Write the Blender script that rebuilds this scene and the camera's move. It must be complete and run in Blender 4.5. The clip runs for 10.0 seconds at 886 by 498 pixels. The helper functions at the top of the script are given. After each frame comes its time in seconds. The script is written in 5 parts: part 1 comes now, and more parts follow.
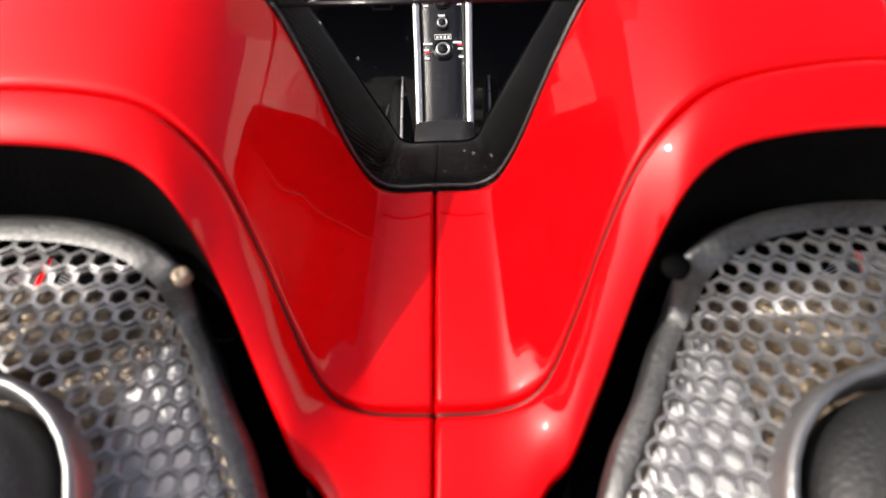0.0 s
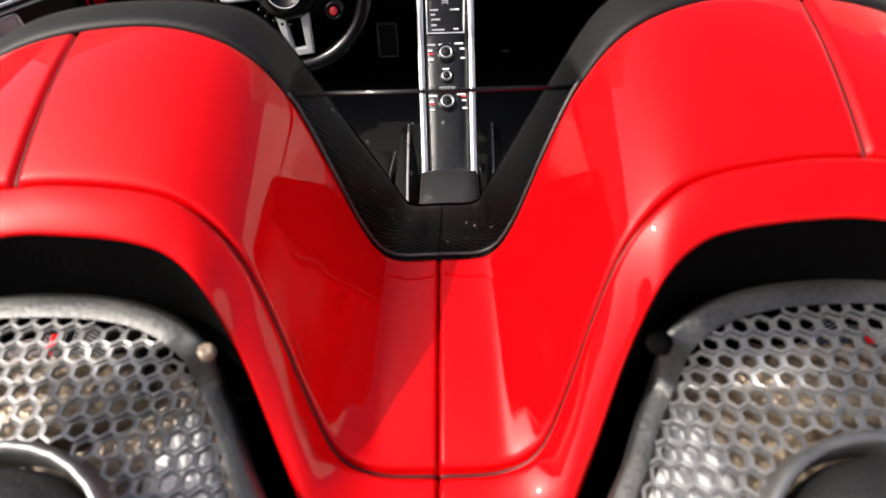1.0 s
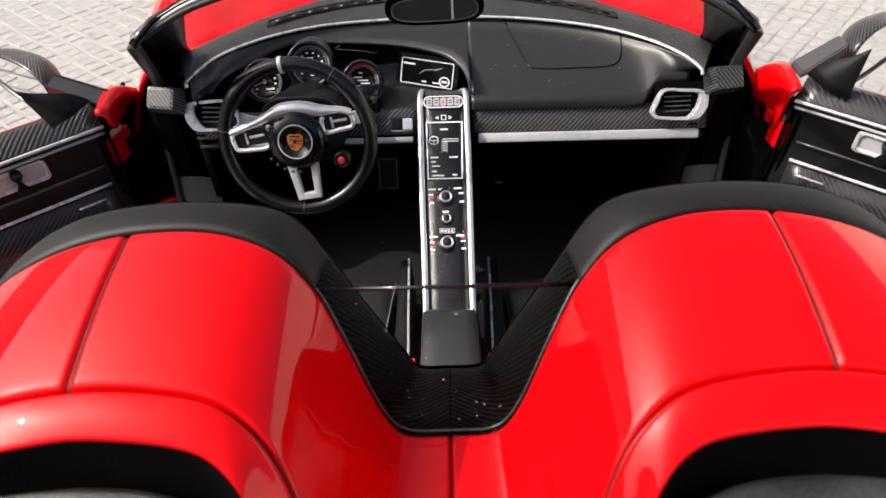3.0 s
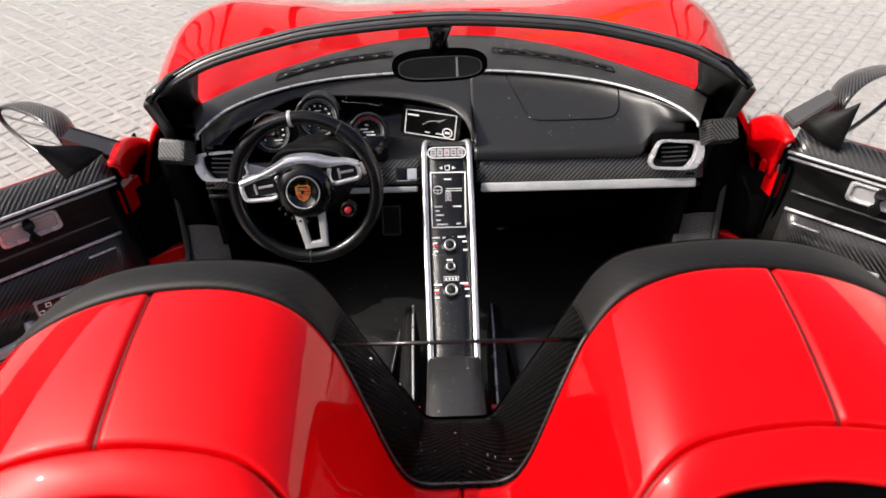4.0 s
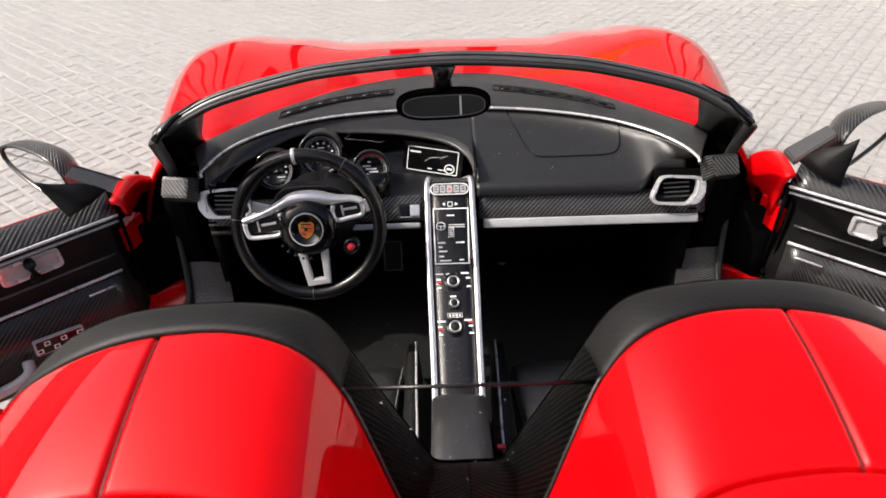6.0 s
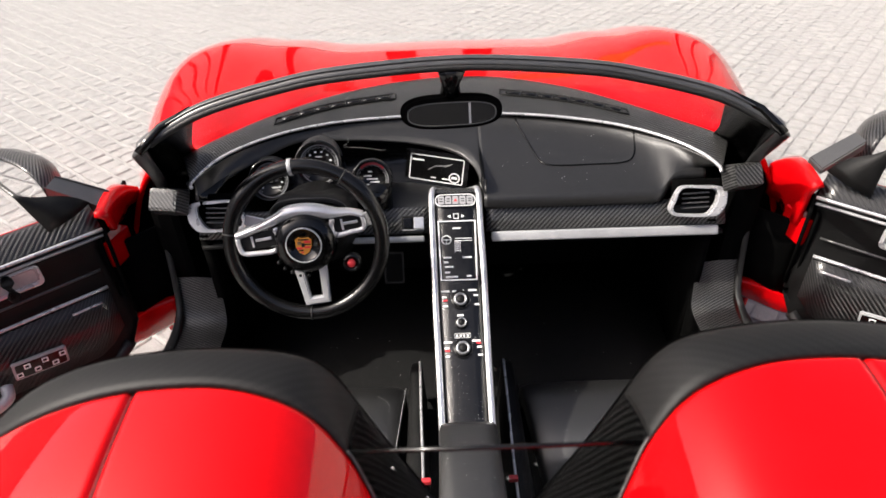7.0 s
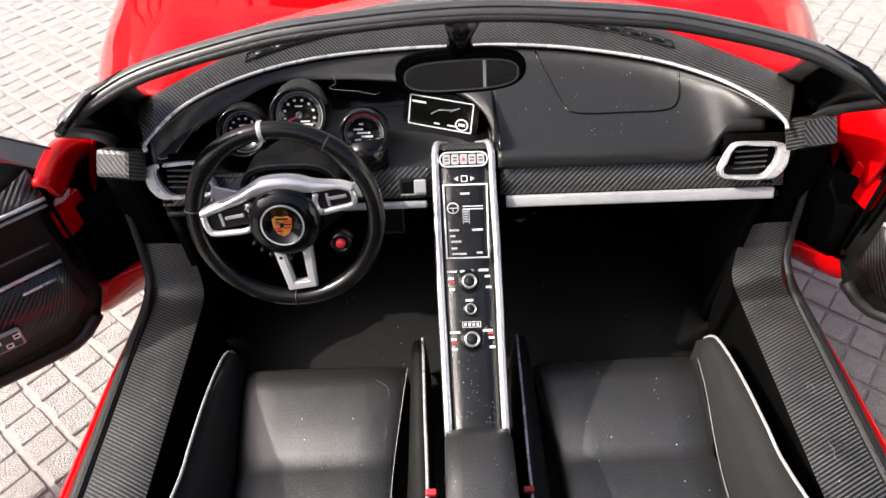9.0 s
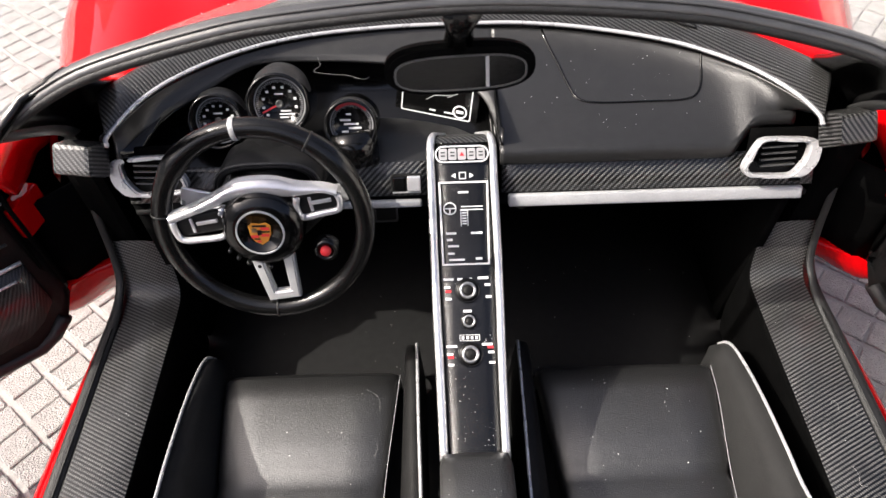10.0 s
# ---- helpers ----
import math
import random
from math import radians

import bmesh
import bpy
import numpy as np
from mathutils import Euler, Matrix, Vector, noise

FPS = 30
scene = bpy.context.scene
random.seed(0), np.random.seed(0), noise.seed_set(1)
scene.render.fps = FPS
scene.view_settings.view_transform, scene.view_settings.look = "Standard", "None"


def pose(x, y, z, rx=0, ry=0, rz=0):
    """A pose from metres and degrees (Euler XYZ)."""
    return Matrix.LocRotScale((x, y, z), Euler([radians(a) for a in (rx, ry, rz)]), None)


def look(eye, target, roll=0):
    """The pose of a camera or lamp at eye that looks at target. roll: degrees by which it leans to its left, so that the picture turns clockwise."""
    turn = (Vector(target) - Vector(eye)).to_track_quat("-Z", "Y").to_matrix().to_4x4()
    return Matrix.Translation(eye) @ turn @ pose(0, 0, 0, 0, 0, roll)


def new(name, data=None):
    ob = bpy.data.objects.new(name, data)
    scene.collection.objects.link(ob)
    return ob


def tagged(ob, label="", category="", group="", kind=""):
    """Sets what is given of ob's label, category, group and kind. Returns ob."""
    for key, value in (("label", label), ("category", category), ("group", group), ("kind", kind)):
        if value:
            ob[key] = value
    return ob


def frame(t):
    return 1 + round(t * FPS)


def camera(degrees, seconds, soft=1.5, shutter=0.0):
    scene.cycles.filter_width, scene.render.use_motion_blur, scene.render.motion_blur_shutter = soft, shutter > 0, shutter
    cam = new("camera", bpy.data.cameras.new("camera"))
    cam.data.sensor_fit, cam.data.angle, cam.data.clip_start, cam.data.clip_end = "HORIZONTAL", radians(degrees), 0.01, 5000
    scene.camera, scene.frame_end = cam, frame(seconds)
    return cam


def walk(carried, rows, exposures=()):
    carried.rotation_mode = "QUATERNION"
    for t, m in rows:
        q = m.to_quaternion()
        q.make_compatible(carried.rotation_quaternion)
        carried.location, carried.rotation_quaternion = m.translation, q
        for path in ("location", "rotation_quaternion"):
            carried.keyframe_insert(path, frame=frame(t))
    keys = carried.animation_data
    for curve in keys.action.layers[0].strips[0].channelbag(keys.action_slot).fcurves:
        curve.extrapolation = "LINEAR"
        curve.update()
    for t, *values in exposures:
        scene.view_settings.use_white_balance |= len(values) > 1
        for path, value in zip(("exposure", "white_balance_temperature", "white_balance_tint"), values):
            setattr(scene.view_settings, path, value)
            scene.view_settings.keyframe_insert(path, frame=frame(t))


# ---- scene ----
# A 1:18 model car on paving. Plan numbers are in metres of the full-size car; K brings them to the model's true size.
K = 1 / 18
cam = camera(68.2, 10.0)
cam.data.dof.use_dof = True
cam.data.dof.focus_distance = 1.15 * K
cam.data.dof.aperture_fstop = 90
PATH = [
    (0, (0.0191, 0.2428, 1.3217), (-0.0018, 0.8367, 0.5174), -2.54),
    (0.5, (0.0249, 0.2516, 1.3440), (-0.0078, 0.8478, 0.5419), -3.57),
    (1, (0.0234, 0.2484, 1.3789), (-0.0064, 0.8732, 0.5987), -3.27),
    (1.5, (0.0141, 0.2641, 1.3979), (-0.0134, 0.9122, 0.6369), -2.96),
    (2, (0.0123, 0.2670, 1.4201), (-0.0102, 0.9406, 0.6813), -2.62),
    (2.5, (0.0084, 0.2774, 1.4528), (-0.0073, 0.9829, 0.7443), -2.13),
    (4, (-0.0098, 0.2679, 1.5062), (-0.0161, 1.0415, 0.8726), -1.70),
    (4.5, (-0.0173, 0.2661, 1.5167), (-0.0223, 1.0555, 0.9029), -1.65),
    (5, (-0.0168, 0.2657, 1.5171), (-0.0214, 1.0641, 0.9151), -1.70),
    (5.5, (-0.0164, 0.2652, 1.5175), (-0.0199, 1.0688, 0.9223), -1.74),
    (7, (-0.0439, 0.3717, 1.4839), (-0.0392, 1.1757, 0.8892), -1.64),
    (7.5, (-0.0413, 0.4442, 1.4801), (-0.0386, 1.2188, 0.8476), -1.80),
    (8, (-0.0496, 0.5200, 1.4851), (-0.0489, 1.2617, 0.8144), -1.87),
    (8.5, (-0.0453, 0.5990, 1.4834), (-0.0483, 1.3059, 0.7760), -2.14),
    (9, (-0.0443, 0.6542, 1.4768), (-0.0490, 1.3422, 0.7512), -2.24),
    (9.5, (-0.0443, 0.7308, 1.4679), (-0.0464, 1.3993, 0.7241), -2.05),
    (10, (-0.0422, 0.7901, 1.4508), (-0.0426, 1.4302, 0.6825), -1.76),
]
walk(cam, [(t, look(Vector(eye) * K, Vector(target) * K, roll)) for t, eye, target, roll in PATH], [(0, 1.35), (2.5, 1.35), (4.0, 1.22), (5.5, 1.22), (7.0, 1.4), (8.5, 1.62), (10, 1.7)])

# ---- light ----
SUN_FROM = Vector((-0.73, -0.085, 0.68)).normalized()
world = bpy.data.worlds.new("sky")
scene.world = world
world.use_nodes = True
sky = world.node_tree.nodes.new("ShaderNodeTexSky")
sky.sky_type = "NISHITA"
sky.sun_disc = False
sky.air_density, sky.dust_density, sky.ozone_density = 0.3, 4.0, 0.2
sky.sun_elevation = math.asin(SUN_FROM.z)
sky.sun_rotation = math.atan2(SUN_FROM.x, SUN_FROM.y)
sky_bg = world.node_tree.nodes["Background"]
sky_bg.inputs["Strength"].default_value = 0.15
world.node_tree.links.new(sky.outputs[0], sky_bg.inputs["Color"])
sun = new("sun", bpy.data.lights.new("sun", "SUN"))
sun.data.energy = 2.1
sun.data.angle = radians(0.5)
sun.data.color = (1.0, 0.945, 0.86)
sun.matrix_world = look(SUN_FROM * 3, (0, 0, 0))


# ---- materials ----
def material(name, base=(0.5, 0.5, 0.5), rough=0.5, metal=0.0, coat=0.0, coat_rough=0.03, spec=0.5):
    m = bpy.data.materials.new(name)
    m.use_nodes = True
    b = m.node_tree.nodes["Principled BSDF"]
    b.inputs["Base Color"].default_value = (*base, 1)
    b.inputs["Roughness"].default_value = rough
    b.inputs["Metallic"].default_value = metal
    b.inputs["Coat Weight"].default_value = coat
    b.inputs["Coat Roughness"].default_value = coat_rough
    b.inputs["Specular IOR Level"].default_value = spec
    b.inputs["Coat IOR"].default_value = 1.45
    return m


def node(m, kind, **inputs):
    n = m.node_tree.nodes.new(kind)
    for key, value in inputs.items():
        n.inputs[key.replace("_", " ")].default_value = value
    return n


def link(m, a, b):
    m.node_tree.links.new(a, b)


def place(m, scale=1.0):
    """Object coordinates, in metres of the full-size car, times scale."""
    tc = node(m, "ShaderNodeTexCoord")
    mp = node(m, "ShaderNodeMapping")
    s = scale / K
    mp.inputs["Scale"].default_value = (s, s, s)
    link(m, tc.outputs["Object"], mp.inputs["Vector"])
    return mp.outputs["Vector"]


def math_node(m, op, a, b=None):
    n = node(m, "ShaderNodeMath")
    n.operation = op
    for socket, value in zip(n.inputs, (a, b)):
        if value is None:
            continue
        if isinstance(value, (int, float)):
            socket.default_value = value
        else:
            link(m, value, socket)
    return n.outputs[0]


def grain(m, scale, height, detail=3.0, colours=None, rough=None, stretch=None):
    """Fine relief from noise; colours: two base colours mixed by a larger noise; rough: a span of roughness."""
    b = m.node_tree.nodes["Principled BSDF"]
    co = place(m)
    fine = node(m, "ShaderNodeTexNoise", Scale=scale, Detail=detail)
    link(m, co, fine.inputs["Vector"])
    bump = node(m, "ShaderNodeBump", Strength=1.0, Distance=height * K)
    link(m, fine.outputs["Fac"], bump.inputs["Height"])
    link(m, bump.outputs["Normal"], b.inputs["Normal"])
    large = node(m, "ShaderNodeTexNoise", Scale=scale / 9, Detail=4.0)
    link(m, co, large.inputs["Vector"])
    if colours:
        ramp = node(m, "ShaderNodeValToRGB")
        ramp.color_ramp.elements[0].position, ramp.color_ramp.elements[1].position = 0.35, 0.68
        ramp.color_ramp.elements[0].color = (*colours[0], 1)
        ramp.color_ramp.elements[1].color = (*colours[1], 1)
        mix = math_node(m, "ADD", math_node(m, "MULTIPLY", large.outputs["Fac"], 0.6), math_node(m, "MULTIPLY", fine.outputs["Fac"], 0.4))
        link(m, mix, ramp.inputs["Fac"])
        link(m, ramp.outputs["Color"], b.inputs["Base Color"])
    if rough:
        mr = node(m, "ShaderNodeMapRange")
        mr.inputs["To Min"].default_value, mr.inputs["To Max"].default_value = rough
        link(m, large.outputs["Fac"], mr.inputs["Value"])
        link(m, mr.outputs["Result"], b.inputs["Roughness"])
    return m


def twill(name, pitch, dark, light, rough=0.32, coat=0.5, tall=1.0, step=4.0, relief=0.003):
    """Woven carbon: a 2/2 twill drawn in the UV map, which is in metres of the full-size car."""
    m = material(name, dark, rough, 0.0, coat, 0.12)
    b = m.node_tree.nodes["Principled BSDF"]
    uv = node(m, "ShaderNodeUVMap")
    sep = node(m, "ShaderNodeSeparateXYZ")
    link(m, uv.outputs["UV"], sep.inputs[0])
    u = math_node(m, "DIVIDE", sep.outputs[0], pitch)
    v = math_node(m, "DIVIDE", sep.outputs[1], pitch * tall)
    cell = math_node(m, "ADD", math_node(m, "FLOOR", u), math_node(m, "FLOOR", v))
    warp = math_node(m, "LESS_THAN", math_node(m, "FLOORED_MODULO", cell, step), step / 2)
    fu = math_node(m, "ABSOLUTE", math_node(m, "SINE", math_node(m, "MULTIPLY", u, math.pi)))
    fv = math_node(m, "ABSOLUTE", math_node(m, "SINE", math_node(m, "MULTIPLY", v, math.pi)))
    round_ = math_node(m, "MULTIPLY", math_node(m, "POWER", fu, 0.5), math_node(m, "POWER", fv, 0.5))
    noise_ = node(m, "ShaderNodeTexNoise", Scale=14.0, Detail=4.0)
    link(m, place(m), noise_.inputs["Vector"])
    worn = math_node(m, "MULTIPLY", noise_.outputs["Fac"], 1.7)
    fac = math_node(m, "MULTIPLY", math_node(m, "MULTIPLY", warp, round_), worn)
    mix = node(m, "ShaderNodeMix")
    mix.data_type = "RGBA"
    link(m, fac, mix.inputs[0])
    mix.inputs[6].default_value, mix.inputs[7].default_value = (*dark, 1), (*light, 1)
    link(m, mix.outputs[2], b.inputs["Base Color"])
    bump = node(m, "ShaderNodeBump", Strength=0.7, Distance=relief * K)
    link(m, fac, bump.inputs["Height"])
    link(m, bump.outputs["Normal"], b.inputs["Normal"])
    return m


def glass(name, tint, gloss, least, haze=0.0):
    """Thin clear plastic: see-through, with a plain mirror gloss by angle."""
    m = bpy.data.materials.new(name)
    m.use_nodes = True
    m.node_tree.nodes.remove(m.node_tree.nodes["Principled BSDF"])
    out = m.node_tree.nodes["Material Output"]
    clear = node(m, "ShaderNodeBsdfTransparent", Color=(*tint, 1))
    shine = node(m, "ShaderNodeBsdfGlossy", Roughness=0.02)
    face = node(m, "ShaderNodeLayerWeight", Blend=0.5)
    by_angle = math_node(m, "ADD", math_node(m, "MULTIPLY", math_node(m, "POWER", face.outputs["Facing"], 4.0), gloss), least)
    mix = node(m, "ShaderNodeMixShader")
    link(m, by_angle, mix.inputs[0])
    link(m, clear.outputs[0], mix.inputs[1])
    link(m, shine.outputs[0], mix.inputs[2])
    dust = node(m, "ShaderNodeBsdfDiffuse", Color=(0.7, 0.7, 0.7, 1))
    film_ = node(m, "ShaderNodeMixShader", Fac=haze)
    link(m, mix.outputs[0], film_.inputs[1])
    link(m, dust.outputs[0], film_.inputs[2])
    link(m, film_.outputs[0], out.inputs["Surface"])
    return m


RED = grain(material("red_paint", (0.53, 0.0012, 0.0028), 0.5, 0.0, 1.0, 0.02, 0.0), 260, 0.00005, 2.0, ((0.51, 0.001, 0.0024), (0.56, 0.0016, 0.0036)))
RED.node_tree.nodes["Principled BSDF"].inputs["Coat IOR"].default_value = 1.35
CARBON = twill("carbon_weave", 0.0032, (0.002, 0.002, 0.002), (0.062, 0.062, 0.062), 0.28, 0.3)
CARBON_SILL = twill("carbon_weave_coarse", 0.0018, (0.001, 0.001, 0.001), (0.14, 0.14, 0.137), 0.32, 0.25, 2.1, 4.0, 0.001)
CARBON_MATT = twill("carbon_weave_worn", 0.003, (0.005, 0.005, 0.005), (0.0095, 0.0095, 0.0092), 0.55, 0.0, relief=0.0001)
CARBON_BAND = twill("carbon_weave_band", 0.0028, (0.002, 0.002, 0.002), (0.17, 0.17, 0.17), 0.28, 0.4)
# Lighter copy of the weave: sunlight painted into the left end block.
CARBON_LIT = twill("carbon_weave_lit", 0.0024, (0.02, 0.02, 0.02), (0.14, 0.14, 0.14), 0.34, 0.3, relief=0.001)
CARBON_FINE = twill("carbon_weave_fine", 0.0023, (0.0015, 0.0015, 0.0015), (0.13, 0.13, 0.128), 0.3, 0.3)
CARBON_DEEP = twill("carbon_weave_deep", 0.0026, (0.0005, 0.0005, 0.0005), (0.009, 0.009, 0.009), 0.3, 0.0, relief=0.0012)
CARBON_DEEP.node_tree.nodes["Principled BSDF"].inputs["Specular IOR Level"].default_value = 0.04
CARBON_MATT.node_tree.nodes["Principled BSDF"].inputs["Specular IOR Level"].default_value = 0.25
BLACK = grain(material("black_plastic", (0.006, 0.006, 0.006), 0.5, 0, 0, 0.03, 0.22), 420, 0.0008, 3.0, ((0.003, 0.003, 0.003), (0.007, 0.007, 0.007)), (0.42, 0.6))
RIM = grain(material("black_rim_leather", (0.012, 0.012, 0.012), 0.3, 0, 0, 0.03, 0.45), 420, 0.0003, 3.0, ((0.003, 0.003, 0.003), (0.006, 0.006, 0.006)), (0.16, 0.28))
LEATHER = grain(material("black_moulded_leather", (0.03, 0.03, 0.03), 0.45, 0, 0, 0.03, 0.65), 520, 0.0006, 4.0, ((0.011, 0.011, 0.011), (0.017, 0.017, 0.0168)), (0.3, 0.43))
SEAT = grain(material("black_seat_leather", (0.02, 0.02, 0.02), 0.4, 0, 0.7, 0.4, 1.0), 480, 0.0011, 5.0, ((0.009, 0.009, 0.009), (0.013, 0.013, 0.0128)), (0.36, 0.46))
BOLSTER = grain(material("black_bolster_leather", (0.02, 0.02, 0.02), 0.5, 0, 0, 0.03, 0.15), 480, 0.001, 5.0, ((0.018, 0.018, 0.018), (0.025, 0.025, 0.0246)), (0.5, 0.65))
GLOSS = grain(material("gloss_black", (0.003, 0.003, 0.003), 0.14, 0, 0, 0.03, 0.4), 200, 0.0001, 2.0, ((0.002, 0.002, 0.002), (0.005, 0.005, 0.005)), (0.1, 0.22))
CARPET = grain(material("black_floor", (0.006, 0.006, 0.006), 0.6, 0, 0, 0.03, 0.15), 500, 0.001, 4.0, ((0.008, 0.008, 0.008), (0.013, 0.013, 0.013)))
SILVER = grain(material("silver_paint", (0.6, 0.6, 0.61), 0.3, 0.5), 200, 0.0001, 3.0, ((0.58, 0.58, 0.59), (0.7, 0.7, 0.71)), (0.2, 0.36))
# Near-zero black: puts the shade of openings and hollows into the colour.
DARK = grain(material("shade_black_plastic", (0.004, 0.004, 0.004), 0.8, 0, 0, 0.03, 0.02), 300, 0.0008, 3.0, ((0.0015, 0.0015, 0.0015), (0.003, 0.003, 0.003)))
STRIP = grain(material("satin_silver", (0.62, 0.63, 0.65), 0.42, 0.2), 300, 0.0004, 3.0, ((0.36, 0.365, 0.375), (0.46, 0.465, 0.47)), (0.35, 0.5))
SPOKE = grain(material("bright_silver_paint", (0.7, 0.7, 0.71), 0.26, 0.6), 140, 0.00005, 3.0, ((0.72, 0.72, 0.73), (0.84, 0.84, 0.85)), (0.14, 0.26))
RAIL = grain(material("smooth_silver_rail", (0.7, 0.7, 0.71), 0.25, 0.8), 120, 0.00004, 2.0, ((0.78, 0.78, 0.79), (0.85, 0.85, 0.86)), (0.24, 0.36))
# Darkened red for the panel gaps: their shade put into the colour.
GAP_SHADE = material("shut_line_shade", (0.07, 0.0008, 0.001), 0.5)
RING_GREY = material("dark_grey_ring", (0.06, 0.06, 0.06), 0.4)
WHITE = material("white_print", (0.78, 0.78, 0.78), 0.5)
GREY_PRINT = material("grey_print", (0.35, 0.35, 0.36), 0.5)
RED_PRINT = material("red_print", (0.6, 0.03, 0.04), 0.4)
YELLOW = material("yellow_print", (0.55, 0.24, 0.03), 0.4)
MESHGREY = grain(material("grey_metal_mesh", (0.3, 0.3, 0.3), 0.4, 0.85), 240, 0.0003, 3.0, ((0.2, 0.2, 0.2), (0.29, 0.29, 0.287)), (0.38, 0.5))
HEADER = grain(material("satin_black_header", (0.04, 0.04, 0.04), 0.4, 0, 0, 0.03, 0.9), 200, 0.0002, 3.0, ((0.034, 0.034, 0.034), (0.05, 0.05, 0.05)), (0.26, 0.4))
CONSOLE = grain(material("textured_gloss_black", (0.008, 0.008, 0.008), 0.2, 0, 0, 0.1, 0.6), 520, 0.0007, 2.0, ((0.002, 0.002, 0.002), (0.004, 0.004, 0.004)), (0.14, 0.28))
BORDER = grain(material("dull_grey_border", (0.2, 0.2, 0.2), 0.5, 0.9), 240, 0.0006, 3.0, ((0.06, 0.06, 0.06), (0.13, 0.13, 0.128)), (0.42, 0.56))
METAL = grain(material("bright_metal", (0.5, 0.5, 0.5), 0.35, 0.9), 240, 0.0002, 3.0, ((0.42, 0.42, 0.42), (0.55, 0.55, 0.55)), (0.3, 0.4))
ENGINE = grain(material("engine_parts", (0.3, 0.25, 0.2), 0.4, 0.2), 110, 0.003, 4.0, ((0.03, 0.01, 0.01), (0.36, 0.29, 0.2)))
RUBBER = grain(material("rubber", (0.008, 0.008, 0.008), 0.55), 300, 0.001, 3.0, ((0.006, 0.006, 0.006), (0.011, 0.011, 0.011)))
MIRROR = material("mirror", (0.9, 0.9, 0.9), 0.02, 1.0)
BRASS = grain(material("brown_metal", (0.28, 0.2, 0.12), 0.4, 0.7), 90, 0.004, 3.0, ((0.1, 0.07, 0.05), (0.42, 0.34, 0.24)))
PALE = grain(material("pale_metal", (0.75, 0.75, 0.74), 0.35, 0.2), 90, 0.0006, 3.0, ((0.6, 0.6, 0.6), (0.85, 0.85, 0.84)))
GLASS = glass("clear_screen", (0.88, 0.88, 0.88), 0.14, 0.05, 0.085)
GLASS_DARK = glass("smoked_screen", (0.93, 0.93, 0.93), 0.05, 0.003)
PAVING = grain(material("paving_concrete", (0.55, 0.53, 0.48), 0.85), 240, 0.012, 6.0, ((0.37, 0.364, 0.35), (0.49, 0.484, 0.468)))
JOINT = grain(material("paving_joint", (0.6, 0.57, 0.5), 0.9), 80, 0.004, 5.0, ((0.3, 0.295, 0.282), (0.38, 0.375, 0.36)))


# ---- mesh tools ----
def spline(pts, n):
    """n points on a smooth curve through pts, even in the curve's own parameter."""
    p = np.array(pts, float)
    p = np.vstack([2 * p[0] - p[1], p, 2 * p[-1] - p[-2]])
    out = []
    for s in (np.linspace(0, len(pts) - 1, n) if isinstance(n, int) else n):
        i = min(int(s), len(pts) - 2)
        t = s - i
        a, b, c, d = p[i], p[i + 1], p[i + 2], p[i + 3]
        out.append(0.5 * (2 * b + (c - a) * t + (2 * a - 5 * b + 4 * c - d) * t**2 + (3 * b - a - 3 * c + d) * t**3))
    return np.array(out)


def finish(ob, parent, label, smooth):
    if smooth:
        for f in ob.data.polygons:
            f.use_smooth = True
    if parent:
        while parent.parent and parent.parent.parent:
            parent = parent.parent
        ob.parent = parent
    if label:
        ob["label"] = label
    return ob


def build(name, verts, faces, mat, parent=None, label="", smooth=True, uvs=None):
    """One mesh object from car-metre vertices. uvs: a pair for each vertex, in car metres; else laid flat by each face's main axis."""
    me = bpy.data.meshes.new(name)
    verts = np.array(verts, float)
    me.from_pydata((verts * K).tolist(), [], faces)
    me.materials.append(mat)
    layer = me.uv_layers.new(name="UVMap")
    for f in me.polygons:
        ax = int(np.argmax(np.abs(f.normal)))
        keep = [i for i in range(3) if i != ax]
        for li in f.loop_indices:
            vi = me.loops[li].vertex_index
            layer.data[li].uv = uvs[vi] if uvs is not None else (verts[vi][keep[0]], verts[vi][keep[1]])
    me.update()
    return finish(new(name, me), parent, label, smooth)


def part(name, bm, mat, parent=None, label="", smooth=False):
    """Links a bmesh, in car metres, as one mesh object."""
    me = bpy.data.meshes.new(name)
    bmesh.ops.recalc_face_normals(bm, faces=bm.faces)
    uv = bm.loops.layers.uv.verify()
    for f in bm.faces:
        ax = max(range(3), key=lambda i: abs(f.normal[i]))
        keep = [i for i in range(3) if i != ax]
        for lp in f.loops:
            lp[uv].uv = (lp.vert.co[keep[0]], lp.vert.co[keep[1]])
    bm.transform(Matrix.Scale(K, 4))
    bm.to_mesh(me)
    bm.free()
    me.materials.append(mat)
    return finish(new(name, me), parent, label, smooth)


